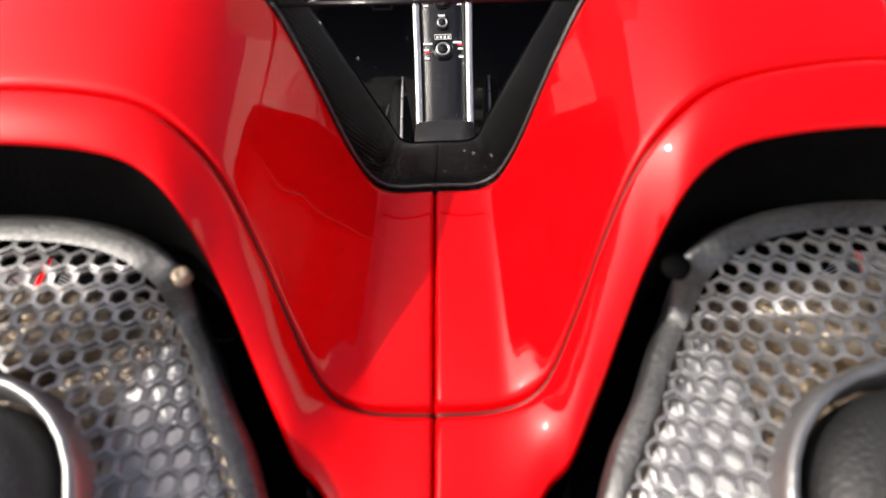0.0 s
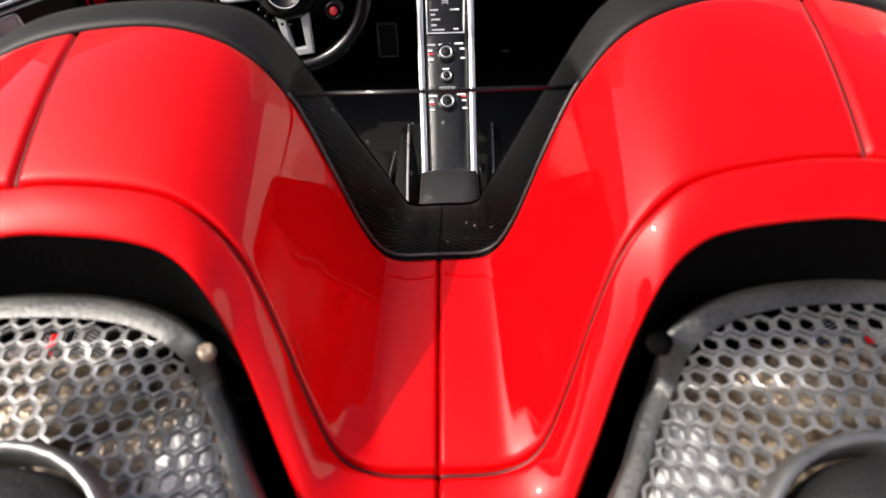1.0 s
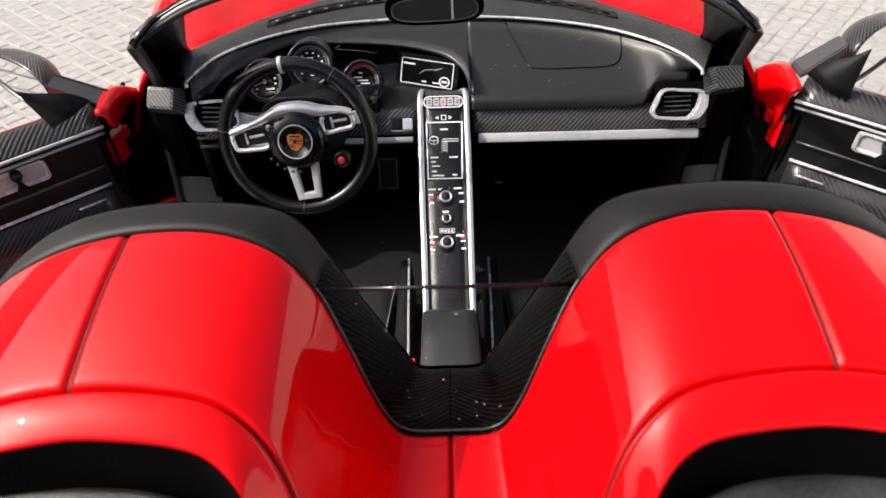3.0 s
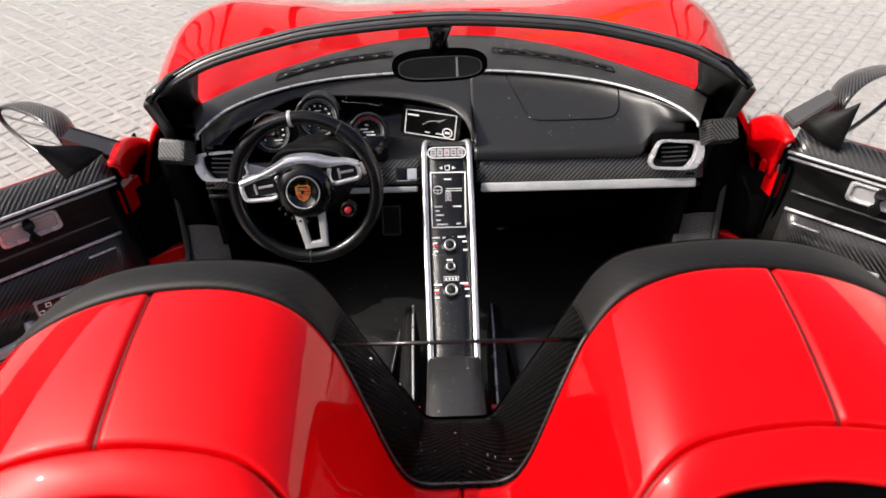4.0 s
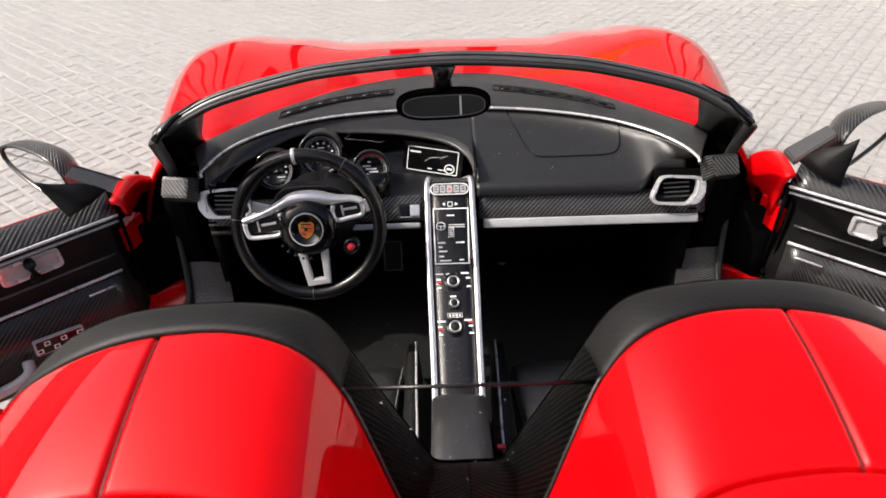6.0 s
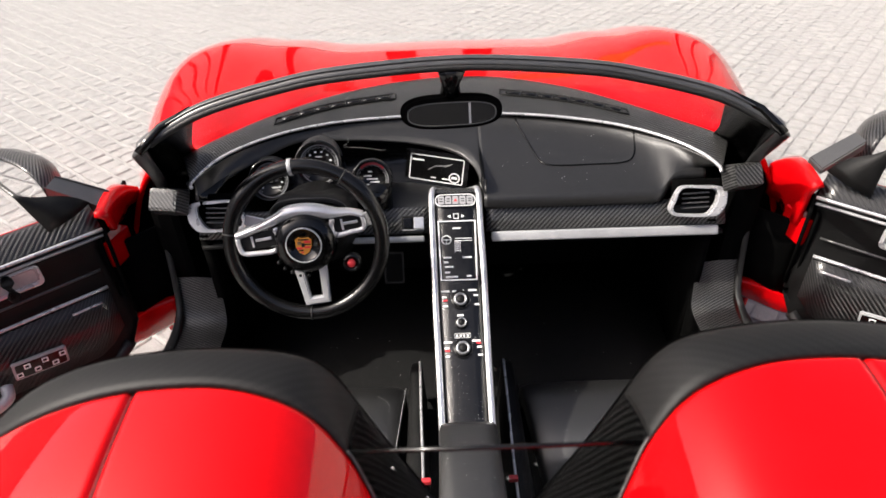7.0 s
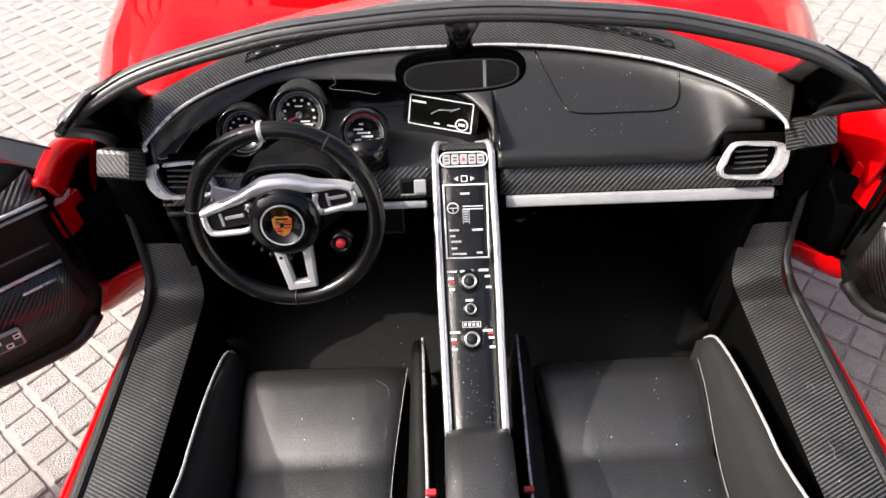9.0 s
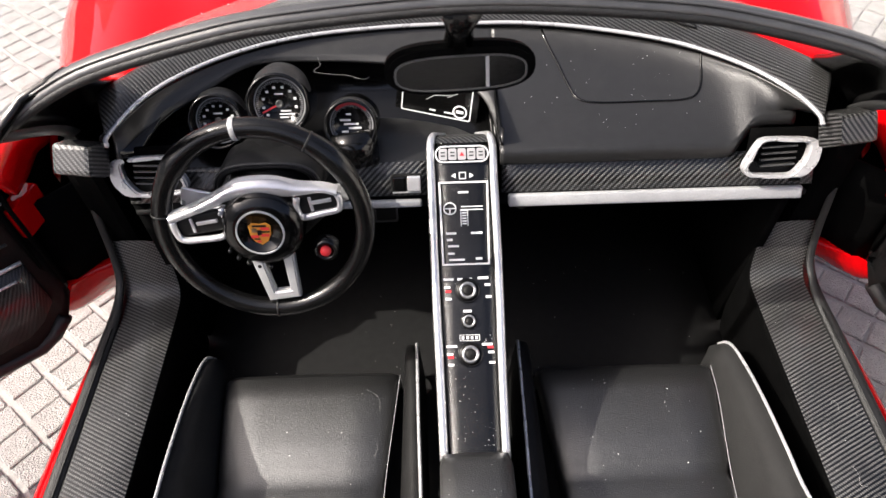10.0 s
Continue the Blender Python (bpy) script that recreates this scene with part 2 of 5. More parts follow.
def sheet(name, rows, mat, parent=None, label="", thick=0.0, close=False, flip=False, smooth=True, flat=False):
    """A skin over rows of points (all rows of one length); thick: its thickness, inwards."""
    rows = np.array(rows, float)
    a, b = rows.shape[:2]
    du = np.zeros((a, b))
    dv = np.zeros((a, b))
    du[:, 1:] = np.cumsum(np.linalg.norm(np.diff(rows, axis=1), axis=2), axis=1)
    dv[1:] = np.cumsum(np.linalg.norm(np.diff(rows, axis=0), axis=2), axis=0)
    uvs = np.stack([du.mean(0)[None, :].repeat(a, 0), dv], -1).reshape(-1, 2)
    faces = []
    for i in range(a - 1):
        for j in range(b if close else b - 1):
            q = [i * b + j, i * b + (j + 1) % b, (i + 1) * b + (j + 1) % b, (i + 1) * b + j]
            faces.append(q[::-1] if flip else q)
    ob = build(name, rows.reshape(-1, 3), faces, mat, parent, label, smooth, None if flat else uvs)
    if thick:
        so = ob.modifiers.new("thickness", "SOLIDIFY")
        so.thickness, so.offset = thick * K, -1
    return ob


def mirror_x(rows):
    rows = np.array(rows, float).copy()
    rows[..., 0] *= -1
    return rows


def tube(name, pts, radius, mat, parent=None, label="", sides=10, squash=1.0, up=(0, 0, 1), ends=True, closed=False):
    """A rounded bar along pts. radius: a number or one for each point; squash: height over width."""
    pts = np.array(pts, float)
    n = len(pts)
    rad = np.full(n, radius) if np.isscalar(radius) else np.array(radius)
    rows = []
    for i in range(n):
        a, b = (pts[i - 1], pts[(i + 1) % n]) if closed else (pts[max(i - 1, 0)], pts[min(i + 1, n - 1)])
        t = (b - a) / np.linalg.norm(b - a)
        side = np.cross(t, up)
        side /= np.linalg.norm(side)
        top = np.cross(side, t)
        rows.append([pts[i] + rad[i] * (math.cos(w) * side + squash * math.sin(w) * top) for w in np.linspace(0, 2 * math.pi, sides, endpoint=False)])
    verts = np.array(rows).reshape(-1, 3)
    faces = []
    for i in range(n if closed else n - 1):
        for j in range(sides):
            k = (i + 1) % n
            faces.append([i * sides + j, i * sides + (j + 1) % sides, k * sides + (j + 1) % sides, k * sides + j])
    if ends and not closed:
        faces += [list(range(sides))[::-1], [(n - 1) * sides + j for j in range(sides)]]
    return build(name, verts, faces, mat, parent, label)


def block(name, size, mat, parent=None, label="", m=None, bevel=0.004, taper=1.0, smooth=False, segments=2):
    """A bevelled block of a size, placed by the matrix m; taper narrows its top."""
    bm = bmesh.new()
    bmesh.ops.create_cube(bm, size=1)
    for v in bm.verts:
        k = taper if v.co.z > 0 else 1.0
        v.co = Vector((v.co.x * size[0] * k, v.co.y * size[1] * k, v.co.z * size[2]))
    if bevel:
        bmesh.ops.bevel(bm, geom=bm.edges[:], offset=bevel, segments=segments, affect="EDGES", profile=0.6)
    if m is not None:
        bm.transform(m)
    return part(name, bm, mat, parent, label, smooth)


def plate(name, outline, thick, mat, parent=None, label="", m=None, bevel=0.0):
    """A flat plate cut to an outline in its own x-y plane, thick in +z, placed by m."""
    bm = bmesh.new()
    vs = [bm.verts.new((x, y, 0)) for x, y in outline]
    face = bm.faces.new(vs)
    if face.normal.z < 0:
        face.normal_flip()
    top = bmesh.ops.extrude_face_region(bm, geom=[face])
    moved = [v for v in top["geom"] if isinstance(v, bmesh.types.BMVert)]
    bmesh.ops.translate(bm, verts=moved, vec=(0, 0, thick))
    if bevel:
        rim = [e for e in bm.edges if all(v in moved for v in e.verts)]
        bmesh.ops.bevel(bm, geom=rim, offset=bevel, segments=2, affect="EDGES")
    if m is not None:
        bm.transform(m)
    return part(name, bm, mat, parent, label)


def ring_plate(name, outer, inner, thick, mat, parent=None, label="", m=None, bevel=0.0):
    """A frame between two outlines of the same number of points."""
    n = len(outer)
    bm = bmesh.new()
    rows = []
    for pts, z in ((inner, 0), (outer, 0), (outer, thick), (inner, thick)):
        rows.append([bm.verts.new((x, y, z)) for x, y in pts])
    for a in range(4):
        for j in range(n):
            bm.faces.new((rows[a][j], rows[a][(j + 1) % n], rows[(a + 1) % 4][(j + 1) % n], rows[(a + 1) % 4][j]))
    if bevel:
        rim = [e for e in bm.edges if all(abs(v.co.z - thick) < 1e-9 for v in e.verts) and (e.verts[0] in rows[2]) == (e.verts[1] in rows[2])]
        bmesh.ops.bevel(bm, geom=rim, offset=bevel, segments=2, affect="EDGES")
    if m is not None:
        bm.transform(m)
    return part(name, bm, mat, parent, label)


def lathe(name, profile, mat, parent=None, label="", m=None, sides=32):
    """A turned piece: (radius, height) pairs about its own z axis."""
    bm = bmesh.new()
    rows = []
    for r, z in profile:
        if r < 1e-6:
            rows.append([bm.verts.new((0, 0, z))])
        else:
            rows.append([bm.verts.new((r * math.cos(w), r * math.sin(w), z)) for w in np.linspace(0, 2 * math.pi, sides, endpoint=False)])
    for a, b in zip(rows[:-1], rows[1:]):
        for j in range(sides):
            q = [a[j % len(a)], a[(j + 1) % len(a)], b[(j + 1) % len(b)], b[j % len(b)]]
            q = list(dict.fromkeys(q))
            if len(q) > 2:
                bm.faces.new(q)
    if m is not None:
        bm.transform(m)
    return part(name, bm, mat, parent, label, True)


def softened(pts, rounds=2):
    """A closed outline with its corners cut, over and over."""
    for _ in range(rounds):
        pts = [q for a, b in zip(pts, pts[1:] + pts[:1]) for q in ((a[0] * .82 + b[0] * .18, a[1] * .82 + b[1] * .18), (a[0] * .18 + b[0] * .82, a[1] * .18 + b[1] * .82))]
    return pts


def rounded(w, h, r, n=5):
    """The outline of a rectangle with round corners."""
    out = []
    for cx, cy, a in ((w / 2 - r, h / 2 - r, 0), (-w / 2 + r, h / 2 - r, 90), (-w / 2 + r, -h / 2 + r, 180), (w / 2 - r, -h / 2 + r, 270)):
        for k in range(n):
            t = radians(a + 90 * k / (n - 1))
            out.append((cx + r * math.cos(t), cy + r * math.sin(t)))
    return out


def facing(origin, right, up):
    """A frame with x along right, y along up and z towards the viewer."""
    x = Vector(right).normalized()
    z = x.cross(Vector(up)).normalized()
    y = z.cross(x)
    return Matrix.Translation(origin) @ Matrix((x, y, z)).transposed().to_4x4()


def holder(name, parent=None, label=""):
    ob = new(name)
    ob.empty_display_size = 0.005
    if parent:
        ob.parent = parent
    if label:
        ob["label"] = label
    return ob


# ---- the car: rear deck ----
car = tagged(holder("model_car"), "glossy red open-top model car with both doors open on paving", "model car")

EDGE_STRIP = [(0, .805, .776), (.04, .805, .78), (.056, .795, .825), (.085, .785, .908), (.106, .785, .957), (.125, .788, 1.0), (.15, .798, 1.04), (.18, .8, 1.062), (.24, .802, 1.072), (.305, .802, 1.073), (.37, .8, 1.064), (.43, .798, 1.038), (.48, .795, .995), (.54, .79, .92)]
EDGE_FRONT = [(0, .644, .872), (.046, .647, .873), (.07, .655, .903), (.096, .68, .966), (.113, .7, 1.0), (.128, .716, 1.022), (.155, .732, 1.052), (.19, .742, 1.071), (.24, .75, 1.08), (.308, .752, 1.078), (.37, .748, 1.067), (.43, .742, 1.043), (.48, .737, 1.008), (.55, .73, .93)]
EDGE_GROOVE = [(0, .44, .848), (.05, .441, .852), (.082, .451, .868), (.103, .482, .908), (.12, .515, .958), (.139, .544, 1.0), (.163, .564, 1.027), (.194, .577, 1.043), (.25, .584, 1.05), (.308, .585, 1.05), (.38, .578, 1.04), (.45, .565, 1.01), (.52, .55, .955), (.6, .54, .86)]
EDGE_OPEN = [(0, .3, .832), (.05, .33, .835), (.08, .378, .845), (.099, .397, .856), (.119, .435, .886), (.143, .487, .95), (.162, .515, .998), (.184, .533, 1.018), (.21, .541, 1.027), (.26, .546, 1.031), (.31, .546, 1.03), (.4, .535, 1.015), (.47, .52, .985), (.55, .5, .93)]


def crowded(n, *marks):
    """Steps from 0 to 13 along the guide curves, set close about the marks, where a panel gap needs sharp sides."""
    out = set(np.linspace(0, 13, n).round(4))
    for c in marks:
        out |= {round(c + d, 4) for d in (-.16, -.1, -.07, -.035, 0, .035, .07, .1, .16) if 0 <= c + d <= 13}
    return sorted(out)


STEPS = crowded(92, 0.0, 9.0)
SEAM = 9.0


def gap_dip(s):
    """Depth of the panel gaps along the middle and along the crown of a hump."""
    return 0.006 * math.exp(-((s / .035) ** 2)) + 0.006 * math.exp(-(((s - SEAM) / .045) ** 2))


def loft(a, b, ts, bulge=0.0, sink_a=0.0, sink_b=0.0, gaps=True, width=.016, crown=True, crease=0.0):
    """Rows between two guide curves; bulge lifts the middle; sink_a and sink_b roll the two edges down."""
    pa, pb = spline(a, STEPS), spline(b, STEPS)
    rows = []
    for t in ts:
        row = pa * (1 - t) + pb * t
        row[:, 2] += bulge * 4 * t * (1 - t)
        row[:, 2] -= sink_a * math.exp(-((t / width) ** 2)) + sink_b * math.exp(-(((1 - t) / width) ** 2))
        if crease:
            row[:, 2] -= [crease * math.exp(-(((s - 1.15) / .28) ** 2)) * 4 * t * (1 - t) ** .5 for s in STEPS]
        if gaps:
            row[:, 2] -= [gap_dip(s) for s in STEPS] if crown else [gap_dip(s) if s < 1 else 0 for s in STEPS]
        rows.append(row)
    return np.array(rows)


def lean(edge, k):
    """A guide curve that falls or rises outwards by k."""
    return [(x, y, z + k * x) for x, y, z in edge]


FINE = [0, .006, .012, .018, .026, .04, .08, .14, .22, .32, .43, .55, .66, .76, .85, .91, .95, .974, .982, .988, .994, 1]
for sgn in (1, -1):
    side = (lambda r: r) if sgn > 0 else mirror_x
    flip = sgn < 0
    # The left hump stands a little lower than the right one.
    low_f, low_g = (-.042, -.022) if sgn < 0 else (0, .012)
    front_e, groove_e, strip_e = lean(EDGE_FRONT, low_f), lean(EDGE_GROOVE, low_g), lean(EDGE_STRIP, low_f)
    cover = sheet("rear_cover", side(loft(front_e, groove_e, FINE, .006, .004, .012, width=.015, crease=.002)), RED, car, thick=.008, flip=not flip)
    rim = sheet("opening_rim", side(loft(groove_e, EDGE_OPEN, FINE, .004, .012, .004, width=.03, crown=False)), RED, car, thick=.008, flip=not flip)
    crown = STEPS.index(SEAM)
    # Thin dark tubes laid in the gaps paint the shade inside them.
    tube("panel_gap_shade", [tuple(p) for p in side(loft(front_e, groove_e, FINE[3:], .006, .004, .012))[:, crown] + np.array((0, 0, .0008))], .0015, GAP_SHADE, cover, "", 6)
    valley = side(loft(front_e, groove_e, [1.0], .006, .004, .0105, width=.015, crown=False))[0]
    tube("panel_gap_shade", [tuple(p) for p in valley[1:sum(s <= 12 for s in STEPS)]], .0019, GAP_SHADE, cover, "", 6)
    inner = [(x, y - .004, z - .12) for x, y, z in EDGE_OPEN]
    # Walls painted dead black for the shade inside the opening.
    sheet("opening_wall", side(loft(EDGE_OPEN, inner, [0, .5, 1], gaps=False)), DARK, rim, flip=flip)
    band_rows = side(loft(front_e, strip_e, [0, .06, .2, .4, .6, .8, .93, 1], .004, .004, .006, gaps=False))
    cut = sum(s <= 5 for s in STEPS)
    sheet("headrest_band", band_rows[:, cut - 1:], CARBON_MATT, car, "dull woven carbon band round the headrest", thick=.006, flip=flip)
    sheet("deflector_frame", band_rows[:, :cut], CARBON_DEEP, car, "dark glossy carbon frame below the wind deflector", thick=.006, flip=flip)
    lip_line = side(loft(front_e, strip_e, [.03], .004, gaps=False))[0]
    tube("frame_lip", [tuple(p + np.array((0, 0, .0015))) for p in lip_line[:cut]], .0014, BORDER, car, "thin dull metal lip round the deflector frame", 8)
    low = [(x, y + (.02 if i > 3 else 0), z - .16) for i, (x, y, z) in enumerate(strip_e)]
    sheet("band_face", side(loft(strip_e, low, [0, .1, .4, 1], gaps=False)), BLACK, car, flip=not flip)
    # Rear quarter, from the hump's outer edge down to the rocker.
    quarter = []
    for y, top, shoulder, wide in ((.74, .93, .8, .9), (.6, .9, .82, .95), (.4, .9, .84, .97), (.1, .9, .86, .97), (-.3, .88, .85, .97), (-.8, .82, .8, .965), (-1.15, .76, .74, .93), (-1.29, .68, .66, .85)):
        quarter.append(spline([(.5, y, top + .05), (.56, y, top), (.68, y, top - .04), (.8, y, shoulder), (.89, y, shoulder - .07), (wide, y, .55), (wide, y, .4), (wide - .03, y, .16)], 26))
    sheet("rear_quarter", side(np.array(quarter)), RED, car, thick=.012, flip=not flip)
    # The grille's plain border.
    outer = [(.084, .33), (.1, .37), (.12, .405), (.135, .44), (.155, .475), (.178, .508), (.215, .53), (.27, .542), (.34, .543), (.42, .535), (.5, .52), (.53, .4), (.52, .1), (.3, .06), (.09, .08)]
    hole_line = [(.1, .33), (.118, .365), (.137, .4), (.152, .432), (.17, .462), (.19, .49), (.222, .511), (.272, .522), (.34, .523), (.42, .516), (.485, .5), (.505, .4), (.5, .12), (.3, .085), (.11, .1)]
    # Grille of hexagon holes in the opening.
    zc, pitch = .955, .0165
    verts, faces = [], []
    hole, slope = pitch * .395, .15
    rows_n = int(.46 / (pitch * .866))

    wide_line = [(.3 + (x - .3) * 1.02, .31 + (y - .31) * 1.02) for x, y in hole_line]

    def cell_ok(x, y):
        d = math.hypot(x - .298, y - .335)
        inside = False
        for (x1, y1), (x2, y2) in zip(wide_line, wide_line[1:] + wide_line[:1]):
            if (y1 > y) != (y2 > y) and x < x1 + (y - y1) / (y2 - y1) * (x2 - x1):
                inside = not inside
        return inside and x < .5 and d > .098 and y > .09

    def settle(x, y, z):
        """The grille's inner edge bends down towards the spine."""
        d = .045 * min(max(1 - (x - .092 - max(0, y - .345) * .5) / .13, 0), 1.2) * min(max((.5 - y) / .04, 0), 1)
        return x + .5 * d, y + .65 * d, z - d

    for r in range(rows_n):
        for c in range(28):
            cx = .08 + c * pitch + (r % 2) * pitch / 2
            cy = .08 + r * pitch * .866
            if not cell_ok(cx, cy):
                continue
            z0 = zc - (.5 - cy) * slope
            base = len(verts)
            for rad, dz in ((pitch / math.sqrt(3), 0), (hole * 1.06, 0.0002), (hole, -.0006), (hole, -.0026)):
                for k in range(6):
                    w = radians(30 + 60 * k)
                    px, py, pz = settle(cx + rad * math.cos(w), cy + rad * math.sin(w), z0 + dz)
                    verts.append((sgn * px, py, pz))
            for a in range(3):
                for k in range(6):
                    q = [base + a * 6 + k, base + a * 6 + (k + 1) % 6, base + (a + 1) * 6 + (k + 1) % 6, base + (a + 1) * 6 + k]
                    faces.append(q[::-1] if sgn < 0 else q)
    grille = build("engine_grille", verts, faces, MESHGREY, car, "grey metal grille with rows of hexagon holes", smooth=False)
    o3 = spline([(x, y, zc - (.5 - y) * slope + .002) for x, y in outer + outer[:1]], 76)
    i3 = spline([(x, y, zc - (.5 - y) * slope + .002) for x, y in hole_line + hole_line[:1]], 76)
    o3, i3 = np.array([settle(*p) for p in o3]), np.array([settle(*p) for p in i3])
    sheet("grille_border", side(np.array([o3 + (0, 0, -.02), o3, (o3 * .7 + i3 * .3) + (0, 0, .004), i3])), BORDER, grille, flip=flip)
    # Top exhaust outlet in the grille.
    m = Matrix.Translation((sgn * .298, .335, zc - .03)) @ Matrix.Rotation(radians(7), 4, "X")
    lathe("outlet_ring", [(.1, -.01), (.098, .008), (.095, .014), (.091, .014), (.088, .006), (.086, -.02)], MESHGREY, grille, "grey metal ring", m)
    lathe("outlet_cap", [(0, .03), (.045, .028), (.07, .02), (.08, .006), (.083, -.02)], RUBBER, grille, "dark grey domed cap", m)
    if sgn < 0:
        lathe("screw", [(0, .0015), (.003, .003), (.0065, .002), (.007, -.004)], ENGINE, grille, "worn rusty screw head", Matrix.Translation((sgn * .168, .492, zc + .004)), 9)
    else:
        # A flat black disc paints the shade in the notch.
        lathe("screw_hole", [(.0095, -.004), (.0095, .0005), (0, .001)], DARK, grille, "dark round notch", Matrix.Translation((.166, .494, zc + .004)), 16)
    # What shows through the holes: engine parts.
    plate("engine_cover", [(sgn * x, y) for x, y in hole_line[::-sgn]], .004, ENGINE, car, "brown and maroon engine parts", Matrix.Translation((0, .5, zc - .058)) @ Matrix.Rotation(math.atan(slope), 4, "X") @ Matrix.Translation((0, -.5, 0)))
    pale = []
    for y in np.linspace(.1, .445, 16):
        x_in, x_out = np.interp(y, [.33, .365, .4, .445], [.112, .13, .148, .17]), np.interp(y, [.3, .4, .445], [.205, .2, .178])
        pale.append([(x + .02, y + .03, zc - (.5 - y) * slope - .051) for x in np.linspace(x_in, x_out, 6)])
    sheet("engine_part", side(np.array(pale)), PALE, car, "pale metal engine part", thick=.004, flip=not flip)
    # Black plate painted as the shade deep in the bay.
    plate("engine_bay", [(sgn * x, y) for x, y in ((.06, .05), (.6, .05), (.6, .56), (.13, .56))[::sgn]], .01, DARK, car, "engine bay with its shade painted black", Matrix.Translation((0, 0, .77)))
    tube("engine_pipe", spline([(sgn * .24, .5, .89), (sgn * .3, .47, .9), (sgn * .4, .45, .89), (sgn * .48, .4, .88)], 14), .032, BRASS, car, "brown metal pipe")
# Spine behind the tee and the rear end of the deck.
rows = []
for y, z in ((.31, .83), (.2, .82), (.06, .8)):
    rows.append([(x, y, z - abs(x) * .1) for x in np.linspace(-.1, .1, 9)])
sheet("rear_spine", rows, RED, car, thick=.01, flip=True)
rows = []
for y, z in ((.07, .85), (-.2, .86), (-.6, .83), (-1.0, .77), (-1.29, .7)):
    rows.append(spline([(-.58, y, z + .05), (-.3, y, z + .04), (0, y, z - .03), (.3, y, z + .04), (.58, y, z + .05)], 25))
sheet("rear_lid", rows, RED, car, thick=.012, flip=True)
sheet("rear_panel", [[(x, -1.29, z) for x in np.linspace(-.85, .85, 13)] for z in (.68, .4, .16)], BLACK, car, thick=.02)

# Wind deflector between the humps.
V = [(-.127, .716, 1.014), (-.096, .684, .963), (-.07, .66, .9), (-.045, .65, .872), (.045, .65, .872), (.07, .66, .9), (.096, .684, .963), (.127, .716, 1.014)]
bm = bmesh.new()
bm.faces.new([bm.verts.new((x, y + .003, z)) for x, y, z in V])
pane = part("wind_deflector", bm, GLASS_DARK, car, "clear plastic wind deflector between the humps")
so = pane.modifiers.new("thickness", "SOLIDIFY")
so.thickness = .004 * K
pane.visible_shadow = False
tube("deflector_edge", [(-.128, .7195, 1.0145), (.128, .7195, 1.0145)], .0022, GLOSS, pane)

# ---- the car: front ----
FRONT = []
for y, zc_, zf, wide in ((1.78, .74, .76, .85), (1.95, .76, .782, .885), (2.12, .778, .795, .93), (2.4, .762, .798, .965), (2.7, .69, .722, .965), (2.95, .595, .63, .95), (3.15, .505, .54, .9), (3.3, .42, .44, .8)):
    k = wide / .965
    half = [(0, zc_), (.2 * k, zc_ - .002), (.36 * k, zc_ - .002), (.48 * k, (zc_ + zf) / 2), (.58 * k, zf - .012), (.68 * k, zf), (.77 * k, zf - .014), (.84 * k, zf - .05), (.895 * k, zf - .115), (.945 * k, max(zf - .22, .32)), (wide, max(zf - .3, .28)), (wide - .015, .18)]
    right = spline([(x, y, z) for x, z in half], 40)
    FRONT.append(np.vstack([mirror_x(right)[::-1], right[1:]]))
FRONT = np.array(FRONT)
FRONT = np.array([spline(FRONT[:, j], 44) for j in range(FRONT.shape[1])]).transpose(1, 0, 2)
# The windscreen's foot bounds the bonnet.
FOOT = [(-.64, 1.74, .762), (-.606, 1.78, .768), (-.538, 1.855, .772), (-.45, 1.935, .776), (-.306, 2.03, .782), (-.148, 2.09, .786), (0, 2.112, .788), (.148, 2.1, .786), (.32, 2.025, .782), (.46, 1.92, .776), (.545, 1.845, .772), (.615, 1.78, .768), (.645, 1.74, .762)]
foot_x = [p[0] for p in FOOT]
foot_y = [p[1] for p in FOOT]
a, b = FRONT.shape[:2]
kept = []
for i in range(a - 1):
    for j in range(b - 1):
        c = (FRONT[i, j] + FRONT[i + 1, j + 1]) / 2
        if abs(c[0]) < .64 and c[1] < np.interp(c[0], foot_x, foot_y) - .02:
            continue
        kept.append([i * b + j, (i + 1) * b + j, (i + 1) * b + j + 1, i * b + j + 1][::-1])
bonnet = build("front_body", FRONT.reshape(-1, 3), kept, RED, car, "glossy red bonnet with two raised front wings")
so = bonnet.modifiers.new("thickness", "SOLIDIFY")
so.thickness, so.offset = .012 * K, -1
sheet("nose_panel", [[(x, 3.3, z) for x in np.linspace(-.78, .78, 13)] for z in (.44, .3, .16)], BLACK, car, thick=.02, flip=True)

# ---- the car: windscreen ----
HEAD = [(-.556, 1.388, .968), (-.538, 1.404, .984), (-.5, 1.42, 1.003), (-.435, 1.43, 1.03), (-.32, 1.44, 1.058), (-.21, 1.445, 1.076), (0, 1.45, 1.088), (.21, 1.445, 1.076), (.32, 1.44, 1.058), (.435, 1.43, 1.03), (.5, 1.42, 1.003), (.538, 1.404, .984), (.556, 1.388, .968)]
LEG = [(.584, 1.45, .918), (.62, 1.54, .85), (.655, 1.628, .78), (.68, 1.69, .722)]
frame_line = [(-x, y, z) for x, y, z in LEG[::-1]] + HEAD + LEG
frame_line = [(x, y, z - .006) for x, y, z in frame_line]
head = tube("windscreen_header", spline(frame_line, 92), .0125, HEADER, car, "satin black windscreen header with a rubber edge", 14, .5, (0, -.35, 1))
for dy, dz, r in ((-.006, .0058, .0016), (.004, .0062, .0012)):
    tube("header_line", spline([(x, y + dy, z - .006 + dz) for x, y, z in HEAD], 80), r, HEADER, head, "raised line along the header", 6)
